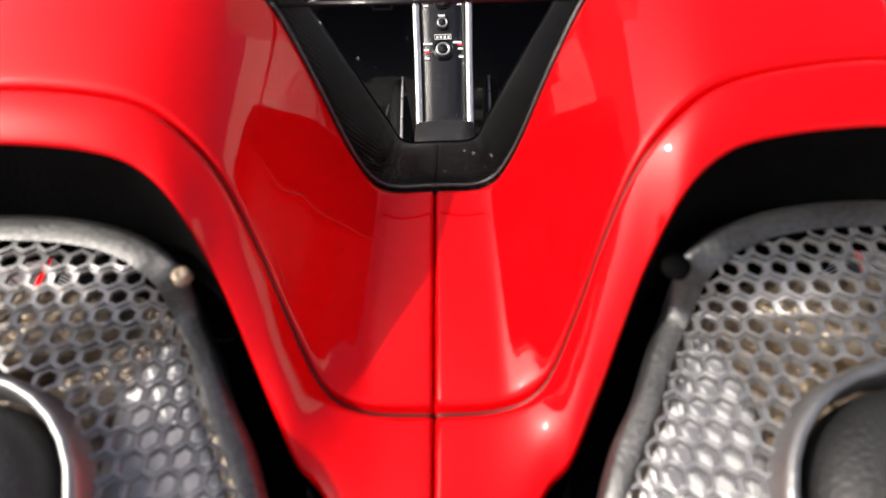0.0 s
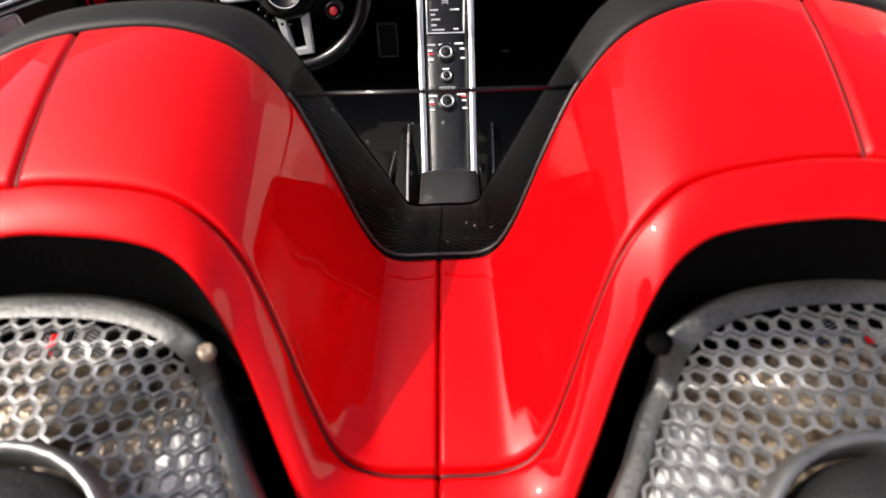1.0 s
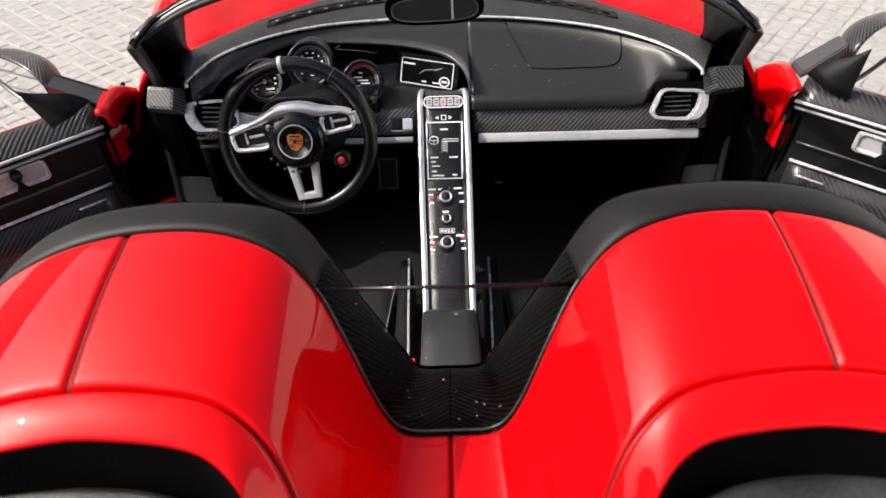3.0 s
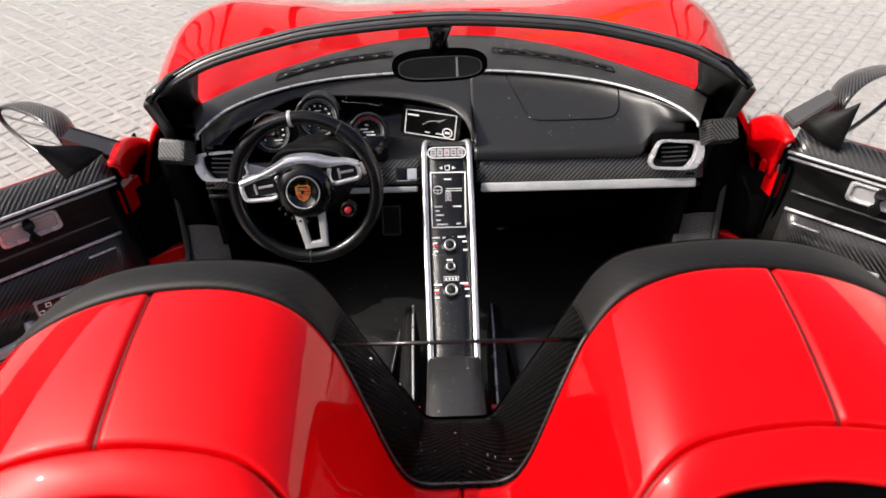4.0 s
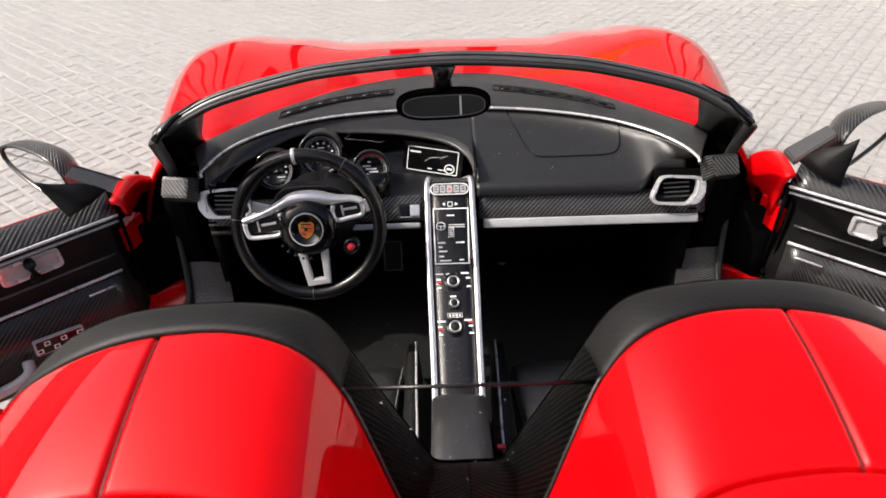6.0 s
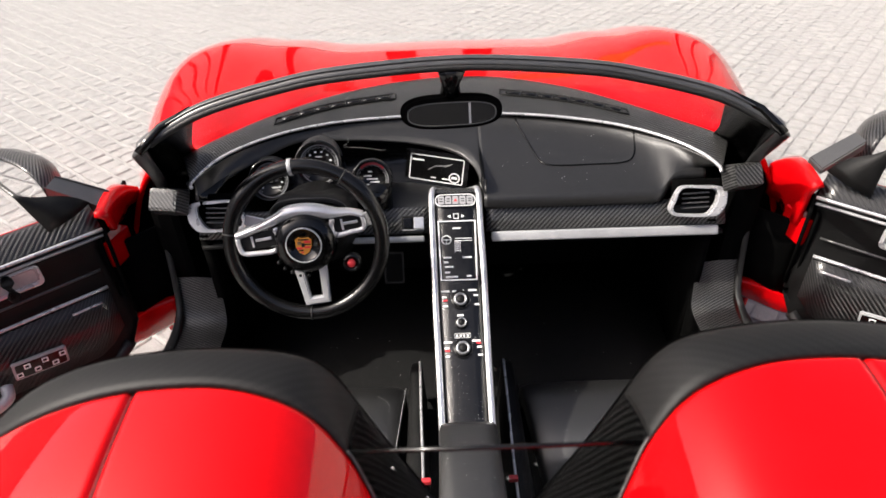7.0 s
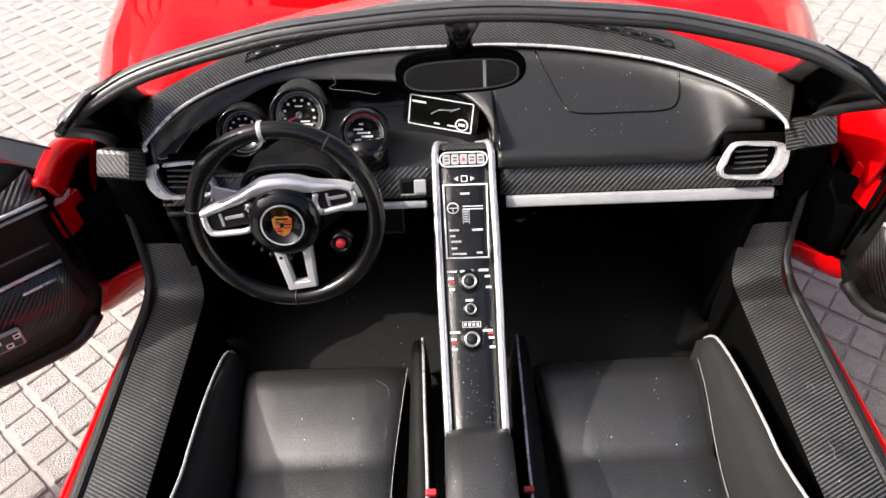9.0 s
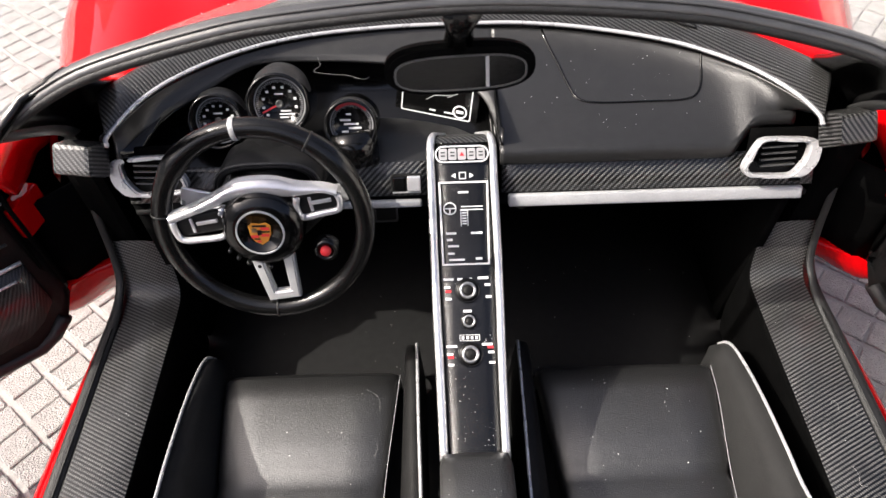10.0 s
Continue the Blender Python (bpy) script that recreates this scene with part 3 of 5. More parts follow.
tube("header_seal", spline([(x, y - .009, z - .015) for x, y, z in HEAD[1:-1]], 60), .006, RUBBER, head, "", 8)
lower = spline([(x * .985, y + .012, z - .012) for x, y, z in HEAD[1:-1]], 41)
foot = spline(FOOT[1:-1], 41)
foot[:, 2] += .004
screen = sheet("windscreen", [lower * (1 - t) + foot * t + np.array([0, .02, .01]) * 4 * t * (1 - t) for t in np.linspace(0, 1, 9)], GLASS, car, "clear plastic windscreen")
screen.visible_shadow = False
for sgn in (1, -1):
    outer_line = spline([(sgn * x, y, z) for x, y, z in [(.548, 1.372, .962), (.582, 1.45, .912), (.62, 1.54, .848), (.652, 1.62, .785), (.675, 1.68, .73), (.69, 1.73, .68)]], 16)
    inner_line = spline([(sgn * x, y, z) for x, y, z in [(.462, 1.43, 1.012), (.5, 1.51, .955), (.548, 1.61, .88), (.585, 1.69, .82), (.612, 1.765, .768), (.63, 1.8, .735)]], 16)
    mid = (outer_line + inner_line) / 2 + np.array([sgn * .008, .004, .006])
    sheet("windscreen_pillar", [outer_line, (outer_line + mid) / 2, mid, (inner_line + mid) / 2, inner_line], GLOSS, car, "black windscreen pillar", thick=.012, flip=sgn > 0)

# Interior mirror.
mir = plate("interior_mirror", [(.092 * (abs(math.cos(w)) ** .6) * math.copysign(1, math.cos(w)), .031 * (abs(math.sin(w)) ** .8) * math.copysign(1, math.sin(w))) for w in np.linspace(0, 2 * math.pi, 40, endpoint=False)], .022, DARK, car, "black oval interior mirror on a stalk", facing((-.016, 1.478, .978), (1, .06, 0), (0, .35, .94)), .006)
mm = facing((-.016, 1.478, .978), (1, .06, 0), (0, .35, .94)) @ Matrix.Translation((0, -.004, .0235))
ellipse = [(.078 * (abs(math.cos(w)) ** .6) * math.copysign(1, math.cos(w)), .019 * (abs(math.sin(w)) ** .7) * math.copysign(1, math.sin(w))) for w in np.linspace(0, 2 * math.pi, 40, endpoint=False)]
ring_plate("mirror_ring", [(x * 1.03, y * 1.1) for x, y in ellipse], ellipse, .002, RING_GREY, mir, "", mm)
plate("mirror_glass", ellipse, .001, GLOSS, mir, "gloss black mirror face", mm)
plate("mirror_divider", [(.03, -.018), (.034, -.018), (.034, .018), (.03, .018)], .0025, GREY_PRINT, mir, "", mm)
tube("mirror_stalk", [(-.016, 1.485, 1.0), (-.016, 1.475, 1.03), (-.014, 1.455, 1.07)], [.02, .016, .026], GLOSS, mir)

# ---- the car: dashboard ----
TRIM = [(-.578, 1.605, .757), (-.583, 1.63, .759), (-.552, 1.714, .763), (-.497, 1.783, .765), (-.406, 1.848, .766), (-.292, 1.892, .766), (-.141, 1.916, .765), (0, 1.922, .764), (.12, 1.917, .765), (.254, 1.888, .766), (.394, 1.834, .766), (.493, 1.762, .765), (.552, 1.687, .763), (.576, 1.63, .759), (.574, 1.605, .757)]
trim = spline(TRIM, 71)
foot_in = spline([(x * .985, y - .012, z + .006) for x, y, z in FOOT], 71)
dash = sheet("dashboard_top", [trim * (1 - t) + foot_in * t + np.array([0, 0, .006]) * 4 * t * (1 - t) for t in np.linspace(0, 1, 9)], CARBON_FINE, car, "woven carbon dashboard top", thick=.01, flat=True)
tube("dashboard_trim", trim + np.array([0, -.002, .0015]), .0037, SILVER, dash, "thin silver line round the dashboard", 8)
# Air slots near the glass.
mid_line = trim * .5 + foot_in * .5 + np.array([0, 0, .0085])
for x0, x1 in ((-.43, -.16), (.14, .42)):
    for k in range(7):
        xa, xb = x0 + (x1 - x0) * (k + .08) / 7, x0 + (x1 - x0) * (k + .92) / 7
        ends_ = [(x, float(np.interp(x, mid_line[:, 0], mid_line[:, 1])), float(np.interp(x, mid_line[:, 0], mid_line[:, 2]))) for x in (xa, xb)]
        tube("air_slot", ends_, .009, GLOSS, dash, "", 8, .3)
    xs = np.linspace(x0 - .012, x1 + .012, 16)
    ridge = np.array([(x, np.interp(x, mid_line[:, 0], mid_line[:, 1]), np.interp(x, mid_line[:, 0], mid_line[:, 2])) for x in xs])
    loop = np.vstack([ridge + (0, .013, .0), (ridge + (0, -.013, -.002))[::-1]])
    tube("slot_frame", loop, .0022, BLACK, dash, "", 6, closed=True)

# Right-hand pad, from the trim down to its lower lip.
def slope_z(k):
    """Height of the pad's face, a share k of the way from the trim to the lip: a small step, then a slope."""
    return .757 - .012 * (1 - math.exp(-k / .06)) - .058 * k


def vent_rise(x):
    return 1 / (1 + math.exp(-(x - .487) / .009))


def pad_z(x, y):
    """Height of the right-hand pad's upper face."""
    yt = float(np.interp(x, trim[35:, 0], trim[35:, 1]))
    hump = vent_rise(x)
    k = min(max((yt - y) / (yt - 1.652 - .035 * hump), 0), 1)
    return .757 - (.757 - slope_z(k)) * (1 - hump * .5)


xs = np.linspace(.062, .575, 60)
rows = []
for t in list(np.linspace(0, .16, 10)) + list(np.linspace(.192, .8, 14)) + list(np.linspace(.83, 1, 8)):
    row = []
    for x in xs:
        yt = float(np.interp(x, trim[35:, 0], trim[35:, 1])) if x < .57 else 1.64
        hump = vent_rise(x)
        lip_y, lip_z = 1.652 + .035 * hump, .659 + .042 * hump
        k = min(t / .8, 1)
        y = yt + (lip_y - yt) * k
        top_z = .757 - (.757 - slope_z(k)) * (1 - hump * .5)
        z = top_z
        if t > .8:
            w = (t - .8) / .2 * math.pi / 2
            y = lip_y - .014 * math.sin(w)
            z = top_z - (top_z - lip_z) * (1 - math.cos(w))
        row.append((x, y, z))
    rows.append(row)
pad = sheet("dashboard_pad", rows, LEATHER, car, "black moulded dashboard pad", thick=.012, flip=True)
# Lid line on the pad.
lid = spline([(.158, 1.908, 0), (.18, 1.84, 0), (.197, 1.778, 0), (.211, 1.75, 0), (.245, 1.74, 0), (.33, 1.737, 0), (.392, 1.735, 0), (.42, 1.744, 0), (.433, 1.775, 0), (.435, 1.824, 0)], 60)
for p in lid:
    p[2] = pad_z(p[0], p[1]) + .0006
tube("lid_gap", lid, .0022, GLOSS, pad, "", 6)

# Driver's side: thin pad above a deep instrument bay.
BAY = spline([(-.578, 1.62, 0), (-.532, 1.712, 0), (-.48, 1.765, 0), (-.387, 1.842, 0), (-.271, 1.861, 0), (-.121, 1.853, 0), (-.012, 1.82, 0), (.034, 1.776, 0), (.054, 1.72, 0), (.062, 1.655, 0)], 90)
rows = []
xs = np.concatenate([np.linspace(-.578, 0, 40), np.linspace(.006, .068, 20)])
for t in list(np.linspace(0, .2, 10)) + list(np.linspace(.24, 1, 14)):
    row = []
    for x in xs:
        yt = float(np.interp(x, trim[:, 0], trim[:, 1])) if x > -.57 else 1.64
        bay = min(float(np.interp(x, BAY[:, 0], BAY[:, 1])), yt - .012)
        y = yt + (bay - yt) * t
        row.append((x, y, slope_z(min((yt - y) / max(yt - 1.652, .05), 1)) - .006 * max(0, t - .8) / .2 - (.0006 if x > .061 else 0)))
    rows.append(row)
hood = sheet("instrument_hood", rows, LEATHER, car, "black moulded instrument hood", thick=.008, flip=True)
edge = np.array(rows)[-1]
deep = edge.copy()
inside = (edge[:, 0] > -.42) & (edge[:, 0] < .06)
deep[inside, 1] = np.maximum(edge[inside, 1] + .02, 1.89)
sheet("bay_wall", [edge + (0, 0, -.002), deep * (1, 1, 0) + (0, .004, .725), deep * (1, 1, 0) + (0, .006, .63), edge * (1, 0, 0) + (0, 1.66, .622)], GLOSS, hood, "gloss black instrument bay")
xs = np.linspace(-.185, .058, 18)
back_y = np.interp(xs, [-.185, -.11, -.06, -.01, .035, .058], [1.806, 1.8, 1.786, 1.768, 1.735, 1.7])
sheet("bay_shelf", [[(x, y + .004, .615) for x, y in zip(xs, back_y)], [(x, y, .638) for x, y in zip(xs, back_y)], [(x, y - .006, .642) for x, y in zip(xs, back_y)], [(x, (y + 1.652) / 2, .65) for x, y in zip(xs, back_y)], [(x, 1.652, .657) for x in xs]], LEATHER, hood, "black moulded shelf below the display", flip=True)


def gauge(c, r, needle, parent, hood_k=1.0):
    """An instrument pod: hooded tube, dial, ring of ticks, needle."""
    m = facing(c, (1, 0, 0), (0, .5, .87))
    pod = lathe("gauge", [(r * 1.2, -.07), (r * 1.22, .0), (r * 1.2, .016), (r * 1.1, .018), (r * 1.04, .006), (r * 1.03, -.006), (0, -.006)], GLOSS, parent, "black round instrument with white marks", m, 40)
    ring_plate("dial_ring", [(r * math.cos(w), r * math.sin(w)) for w in np.linspace(0, 2 * math.pi, 48, endpoint=False)], [(r * .95 * math.cos(w), r * .95 * math.sin(w)) for w in np.linspace(0, 2 * math.pi, 48, endpoint=False)], .001, GREY_PRINT, pod, "", m @ Matrix.Translation((0, 0, -.005)))
    hm = facing(Vector(c) + Vector((0, .012, 0)), (1, 0, 0), (0, 0, -1))
    lathe("gauge_hood", [(r * 1.14, -.004), (r * 1.17, .008 * hood_k), (r * 1.12, .03 * hood_k), (r * .95, .05 * hood_k), (r * .6, .07 * hood_k), (0, .08 * hood_k)], LEATHER, pod, "black bullet-shaped hood", hm, 36)
    # A fine scale near the rim, as one print, and the larger marks inside it.
    vs, fs = [], []
    for k in range(57):
        w = radians(-50 + 280 * k / 56)
        a_, b_ = r * (.82 if k % 4 else .78), r * .92
        c_, s_, e_ = math.cos(w), math.sin(w), r * .013
        vs += [m @ Vector(q) for q in ((a_ * c_ + e_ * s_, a_ * s_ - e_ * c_, -.0042), (b_ * c_ + e_ * s_, b_ * s_ - e_ * c_, -.0042), (b_ * c_ - e_ * s_, b_ * s_ + e_ * c_, -.0042), (a_ * c_ - e_ * s_, a_ * s_ + e_ * c_, -.0042))]
        fs.append([4 * k, 4 * k + 1, 4 * k + 2, 4 * k + 3])
    build("dial_scale", vs, fs, GREY_PRINT, pod, "", False)
    if needle is not None:
        for k in range(10):
            w = radians(-40 + 260 * k / 9)
            mk = m @ Matrix.Translation((r * .64 * math.cos(w), r * .64 * math.sin(w), -.004))
            block("dial_mark", (r * .11, r * .09, .001), WHITE, pod, "", mk, 0)
    if needle is not None:
        mk = m @ Matrix.Rotation(radians(needle), 4, "Z") @ Matrix.Translation((r * .38, 0, -.003))
        block("needle", (r * .76, r * .07, .001), RED_PRINT, pod, "red needle", mk, 0)
        lathe("needle_hub", [(r * .15, -.005), (r * .15, -.0015), (r * .1, -.001), (r * .08, -.002), (0, -.002)], RING_GREY, pod, "", m, 16)
    return pod, m


g, m = gauge((-.445, 1.742, .692), .042, 200, car, .7)
for dx, dy, w in ((0, .013, .016), (.01, -.018, .016)):
    block("dial_text", (w, .003, .001), WHITE, g, "", m @ Matrix.Translation((dx, dy, -.004)), 0)
g, m = gauge((-.318, 1.712, .748), .045, 205, car)
for dx, dy, w in ((0, .017, .015), (.01, -.012, .018), (.009, -.0175, .022), (.006, -.023, .015)):
    block("dial_text", (w, .0026, .001), WHITE, g, "", m @ Matrix.Translation((dx, dy, -.004)), 0)
g, m = gauge((-.196, 1.69, .716), .038, None, car, .4)
for dx, dy, w in ((-.004, .018, .01), (-.01, .008, .022), (0, .001, .03), (.006, -.006, .026), (-.012, -.012, .014), (.014, -.014, .012), (.006, -.021, .018)):
    block("dial_text", (w * .85, .0034, .001), WHITE, g, "", m @ Matrix.Translation((dx, dy, -.004)), 0)
for k in range(9):
    w = radians(48 + k * 10)
    block("red_arc", (.0055, .0075, .001), RED_PRINT, g, "", m @ Matrix.Rotation(w, 4, "Z") @ Matrix.Translation((.0365, 0, -.003)), 0)

tube("gauge_base", [(-.196, 1.69, .7), (-.193, 1.676, .678), (-.19, 1.664, .652)], [.043, .042, .04], GLOSS, g, "gloss black drum below the dial", 28)

# Dashboard display.
m = facing((-.046, 1.832, .657), (1, -.36, 0), (0, .4, .9)) @ Matrix.Diagonal((1.05, .92, 1, 1))
disp = plate("dashboard_display", rounded(.16, .095, .006), .006, GLOSS, car, "black display with a white outline", m @ Matrix.Translation((0, 0, -.006)))
ring_plate("display_outline", rounded(.137, .07, .004), rounded(.1325, .0655, .003), .001, WHITE, disp, "", m @ Matrix.Translation((0, 0, .0005)))
for x, y, w, h in ((-.048, .02, .03, .004), (.028, -.024, .022, .003), (-.006, -.024, .012, .003)):
    block("display_text", (w, h, .001), WHITE, disp, "", m @ Matrix.Translation((x, y, .001)), 0)
tube("display_line", [m @ Vector(p) for p in ((-.02, -.004, .001), (-.005, .008, .001), (.02, .012, .001), (.04, .02, .001), (.02, .008, .001))], .0009, GREY_PRINT, disp, "", 5)
ring_plate("display_dial", [(.014 * math.cos(w), .014 * math.sin(w)) for w in np.linspace(0, 2 * math.pi, 24, endpoint=False)], [(.011 * math.cos(w), .011 * math.sin(w)) for w in np.linspace(0, 2 * math.pi, 24, endpoint=False)], .001, WHITE, disp, "", m @ Matrix.Translation((.047, -.018, .0005)))
block("display_text", (.014, .006, .001), WHITE, disp, "", m @ Matrix.Translation((.047, -.018, .001)), 0)

# Carbon band and silver strip under the pad, both sides of the console.
for x0, x1 in ((.066, .622), (-.6, -.068)):
    xs = np.linspace(x0, x1, 24)
    band = sheet("dashboard_band", [[(x, 1.654, .66) for x in xs], [(x, 1.644, .653) for x in xs], [(x, 1.632, .632) for x in xs], [(x, 1.617, .611) for x in xs], [(x, 1.63, .6) for x in xs]], CARBON_BAND, car, "woven carbon band across the dashboard", thick=.006, flip=True)
    m_ = (x0 + x1) / 2
    block("silver_strip", (abs(x1 - x0) - (.03 if x0 > 0 else .1), .014, .023 if x0 > 0 else .014), STRIP, band, "satin silver strip", Matrix.Translation((m_ - .004 if m_ > 0 else m_ + .04, 1.608, .601)) @ Matrix.Rotation(radians(-30), 4, "X"), .004, smooth=True)
    sheet("knee_panel", [[(x, 1.62, .592) for x in xs], [(x, 1.75, .55) for x in xs], [(x, 1.95, .4) for x in xs], [(x, 2.1, .2) for x in xs]], CARPET, car, thick=.01)
ig = facing((-.104, 1.624, .635), (1, 0, 0), (0, .5, .86))
ignition = block("ignition_panel", (.054, .034, .006), BLACK, car, "switch plate with a dark slot and a bright silver key", ig, .003)
block("ignition_key", (.024, .028, .012), SPOKE, ignition, "bright silver key", ig @ Matrix.Translation((.0135, 0, .003)), .003)
block("ignition_slot", (.023, .026, .008), GLOSS, ignition, "", ig @ Matrix.Translation((-.0125, 0, .002)), .003)
block("ignition_edge", (.05, .002, .009), STRIP, ignition, "", ig @ Matrix.Translation((0, -.0155, .001)), 0)

# Air vents at both ends.
for sgn in (1, -1):
    m = facing((sgn * .546, 1.628, .67), (1, sgn * .06, 0), (0, .42, .9))
    def outline(pts):
        pts = softened(pts, 2)
        return pts if sgn < 0 else [(-x, y) for x, y in pts][::-1]
    VENT_OUT = [(x * .94, y * .92) for x, y in [(.074, -.013), (.05, .036), (.032, .041), (-.058, .034), (-.073, .016), (-.07, -.016), (-.053, -.038), (-.036, -.042), (.054, -.036), (.067, -.028)]]
    VENT_IN = [(x * .96, y * .96) for x, y in [(.062, -.013), (.043, .029), (.028, .033), (-.042, .026), (-.047, .016), (-.044, -.006), (-.028, -.028), (-.018, -.033), (.048, -.028), (.058, -.022)]]
    vent = ring_plate("air_vent", outline(VENT_OUT), outline(VENT_IN), .014, SILVER, car, "silver-framed air vent with black slats", m, .003)
    plate("vent_back", outline([(x * .94, y * .94) for x, y in VENT_OUT]), .002, BLACK, vent, "", m @ Matrix.Translation((0, 0, -.012)))
    for k in range(4):
        block("vent_slat", (.062, .003, .012), HEADER, vent, "", m @ Matrix.Translation((-.002 * sgn, -.016 + .011 * k, -.004)), 0)
    sheet("vent_surround", [[(sgn * x, 1.655 - .008 * k, .712 - .018 * k) for x in np.linspace(.49, .615, 8)] for k in range(4)], DARK, car, flip=sgn < 0, thick=.006)
    # Carbon blocks at the dashboard's ends, the left one's sunlight put into its grey, and the dark pillar foot beside
    # them.
    block("dashboard_end", (.08, .062, .05), CARBON_LIT if sgn < 0 else CARBON_FINE, car, "woven carbon end block, sunlit grey painted in on the left", facing((sgn * (.645 if sgn < 0 else .634), 1.62, .718 if sgn < 0 else .736), (1, sgn * .15, 0), (0, .62, .78)), .008, .82)
    block("pillar_foot", (.07, .16, .3), DARK, car, "", Matrix.Translation((sgn * .68, 1.73, .55)), .02)

# ---- the car: centre console ----
SPINE = [(1.72, .66), (1.69, .682), (1.655, .676), (1.613, .642), (1.55, .608), (1.484, .572), (1.4, .519), (1.357, .492), (1.28, .448), (1.205, .415)]
spine = spline([(np.interp(y, [1.2, 1.65], [0, -.005]), y, z) for y, z in SPINE], 48)
half = np.interp(np.linspace(0, 1, 48), [0, .04, .08, .13, .2, .5, 1], [.024, .036, .0425, .046, .0485, .0485, .0445])
con = sheet("centre_console", [[(p[0] + x * h, p[1], p[2] + dz) for x, dz in ((-1.3, -.16), (-1.24, -.02), (-1.1, -.004), (-.5, 0), (.5, 0), (1.1, -.004), (1.24, -.02), (1.3, -.16))] for p, h in zip(spine, half)], CONSOLE, car, "gloss black centre console with silver edges", flip=True)
for sgn in (1, -1):
    rail = [(p[0] + sgn * (h * 1.09 + .002), p[1], p[2] + .0025) for p, h in zip(spine, half)]
    tube("console_rail", rail, [.0035 + .0037 * min(k / 7, 1) for k in range(48)], RAIL, con, "silver edge rail", 10, .8)


def on_console(s, x=0.0, lift=.003):
    """A frame lying on the console's face, s from its top (0) to its foot (1)."""
    i = s * 47
    p = spline(spine, [i])[0]
    q = spline(spine, [min(i + .5, 46.9)])[0] - spline(spine, [max(i - .5, 0)])[0]
    return facing(Vector(p) + Vector((x, 0, 0)), (1, 0, 0), tuple(-q)) @ Matrix.Translation((0, 0, lift))


def s_at(y):
    return float(np.interp(-y, -spine[:, 1], np.linspace(0, 1, 48)))


def print_bar(x, y, w, h, mat, owner, name="key_mark"):
    """A printed bar on the console at the plan's (x, y)."""
    return block(name, (w, h, .0008), mat, owner, "", on_console(s_at(y), x, .0012), 0)


m = on_console(s_at(1.651))
sheet("console_cap", [[(p[0] + u * h, p[1], p[2] + .0012) for u in np.linspace(-1, 1, 9)] for p, h in zip(spine[:9], half[:9])], CARBON_FINE, con, "woven carbon console cap", flip=True, flat=True)
keys = plate("button_panel", rounded(.091, .027, .012), .003, GLOSS, con, "oval row of five buttons", m @ Matrix.Translation((0, 0, .0005)))
ring_plate("panel_outline", rounded(.094, .03, .0145), rounded(.0895, .0255, .0125), .0036, WHITE, keys, "", m @ Matrix.Translation((0, 0, .0006)))
for k in range(5):
    plate("button", rounded(.0145, .0205, .003), .003, GREY_PRINT, keys, "", m @ Matrix.Translation((-.033 + .0165 * k, 0, .0012)))
    if k == 2:
        plate("button_mark", [(-.004, -.0035), (.004, -.0035), (0, .004)], .001, RED_PRINT, keys, "red triangle", m @ Matrix.Translation((-.033 + .0165 * k, 0, .0043)))
    else:
        for dy in (-.003, .003):
            block("button_mark", (.0075, .002, .001), BLACK, keys, "", m @ Matrix.Translation((-.033 + .0165 * k, dy, .0047)), 0)
m = on_console(s_at(1.6235), 0, .0012)
ring_plate("mode_mark", rounded(.0125, .0125, .001), rounded(.0092, .0092, .001), .001, WHITE, con, "", m)
for sgn in (1, -1):
    plate("arrow_mark", [(.012 * sgn, .0045), (.012 * sgn, -.0045), (.02 * sgn, 0)][:: sgn], .001, WHITE, con, "", m)
m = on_console((s_at(1.6135) + s_at(1.482)) / 2, 0, .0012)
wide_a, wide_b = .0435, .0405
tall_ = .0745
outer_ = [(-wide_a, tall_), (wide_a, tall_), (wide_b, -tall_), (-wide_b, -tall_)][::-1]
inner_ = [(-wide_a + .003, tall_ - .003), (wide_a - .003, tall_ - .003), (wide_b - .003, -tall_ + .003), (-wide_b + .003, -tall_ + .003)][::-1]
touch = ring_plate("console_display", outer_, inner_, .0015, WHITE, con, "black touch display with a white outline", m)
for x, y, w, h in ((0, 1.5985, .018, .0035), (-.024, 1.5335, .018, .004), (.02, 1.5335, .02, .004), (-.027, 1.5235, .01, .004), (-.021, 1.5136, .019, .004), (-.025, 1.502, .011, .004), (-.016, 1.4925, .027, .0035), (.022, 1.4935, .011, .004), (.014, 1.5755, .038, .0016), (.014, 1.5705, .038, .0016)):
    print_bar(x, y, w, h, WHITE, touch, "display_text")
for x in (-.0058, .0058):
    print_bar(x, 1.558, .0014, .03, WHITE, touch, "display_bar")
for k in range(6):
    print_bar(0, 1.5695 - .0042 * k, .0075, .0024, WHITE, touch, "display_bar")
wm = on_console(s_at(1.5725), -.0245, .0014)
ring_plate("wheel_sign", [(.0115 * math.cos(w), .0115 * math.sin(w)) for w in np.linspace(0, 2 * math.pi, 28, endpoint=False)], [(.0095 * math.cos(w), .0095 * math.sin(w)) for w in np.linspace(0, 2 * math.pi, 28, endpoint=False)], .001, WHITE, touch, "", wm)
for a_ in (0, 180, 270):
    block("wheel_sign_bar", (.01, .0018, .001), WHITE, touch, "", wm @ Matrix.Rotation(radians(a_), 4, "Z") @ Matrix.Translation((.005, 0, .0005)), 0)
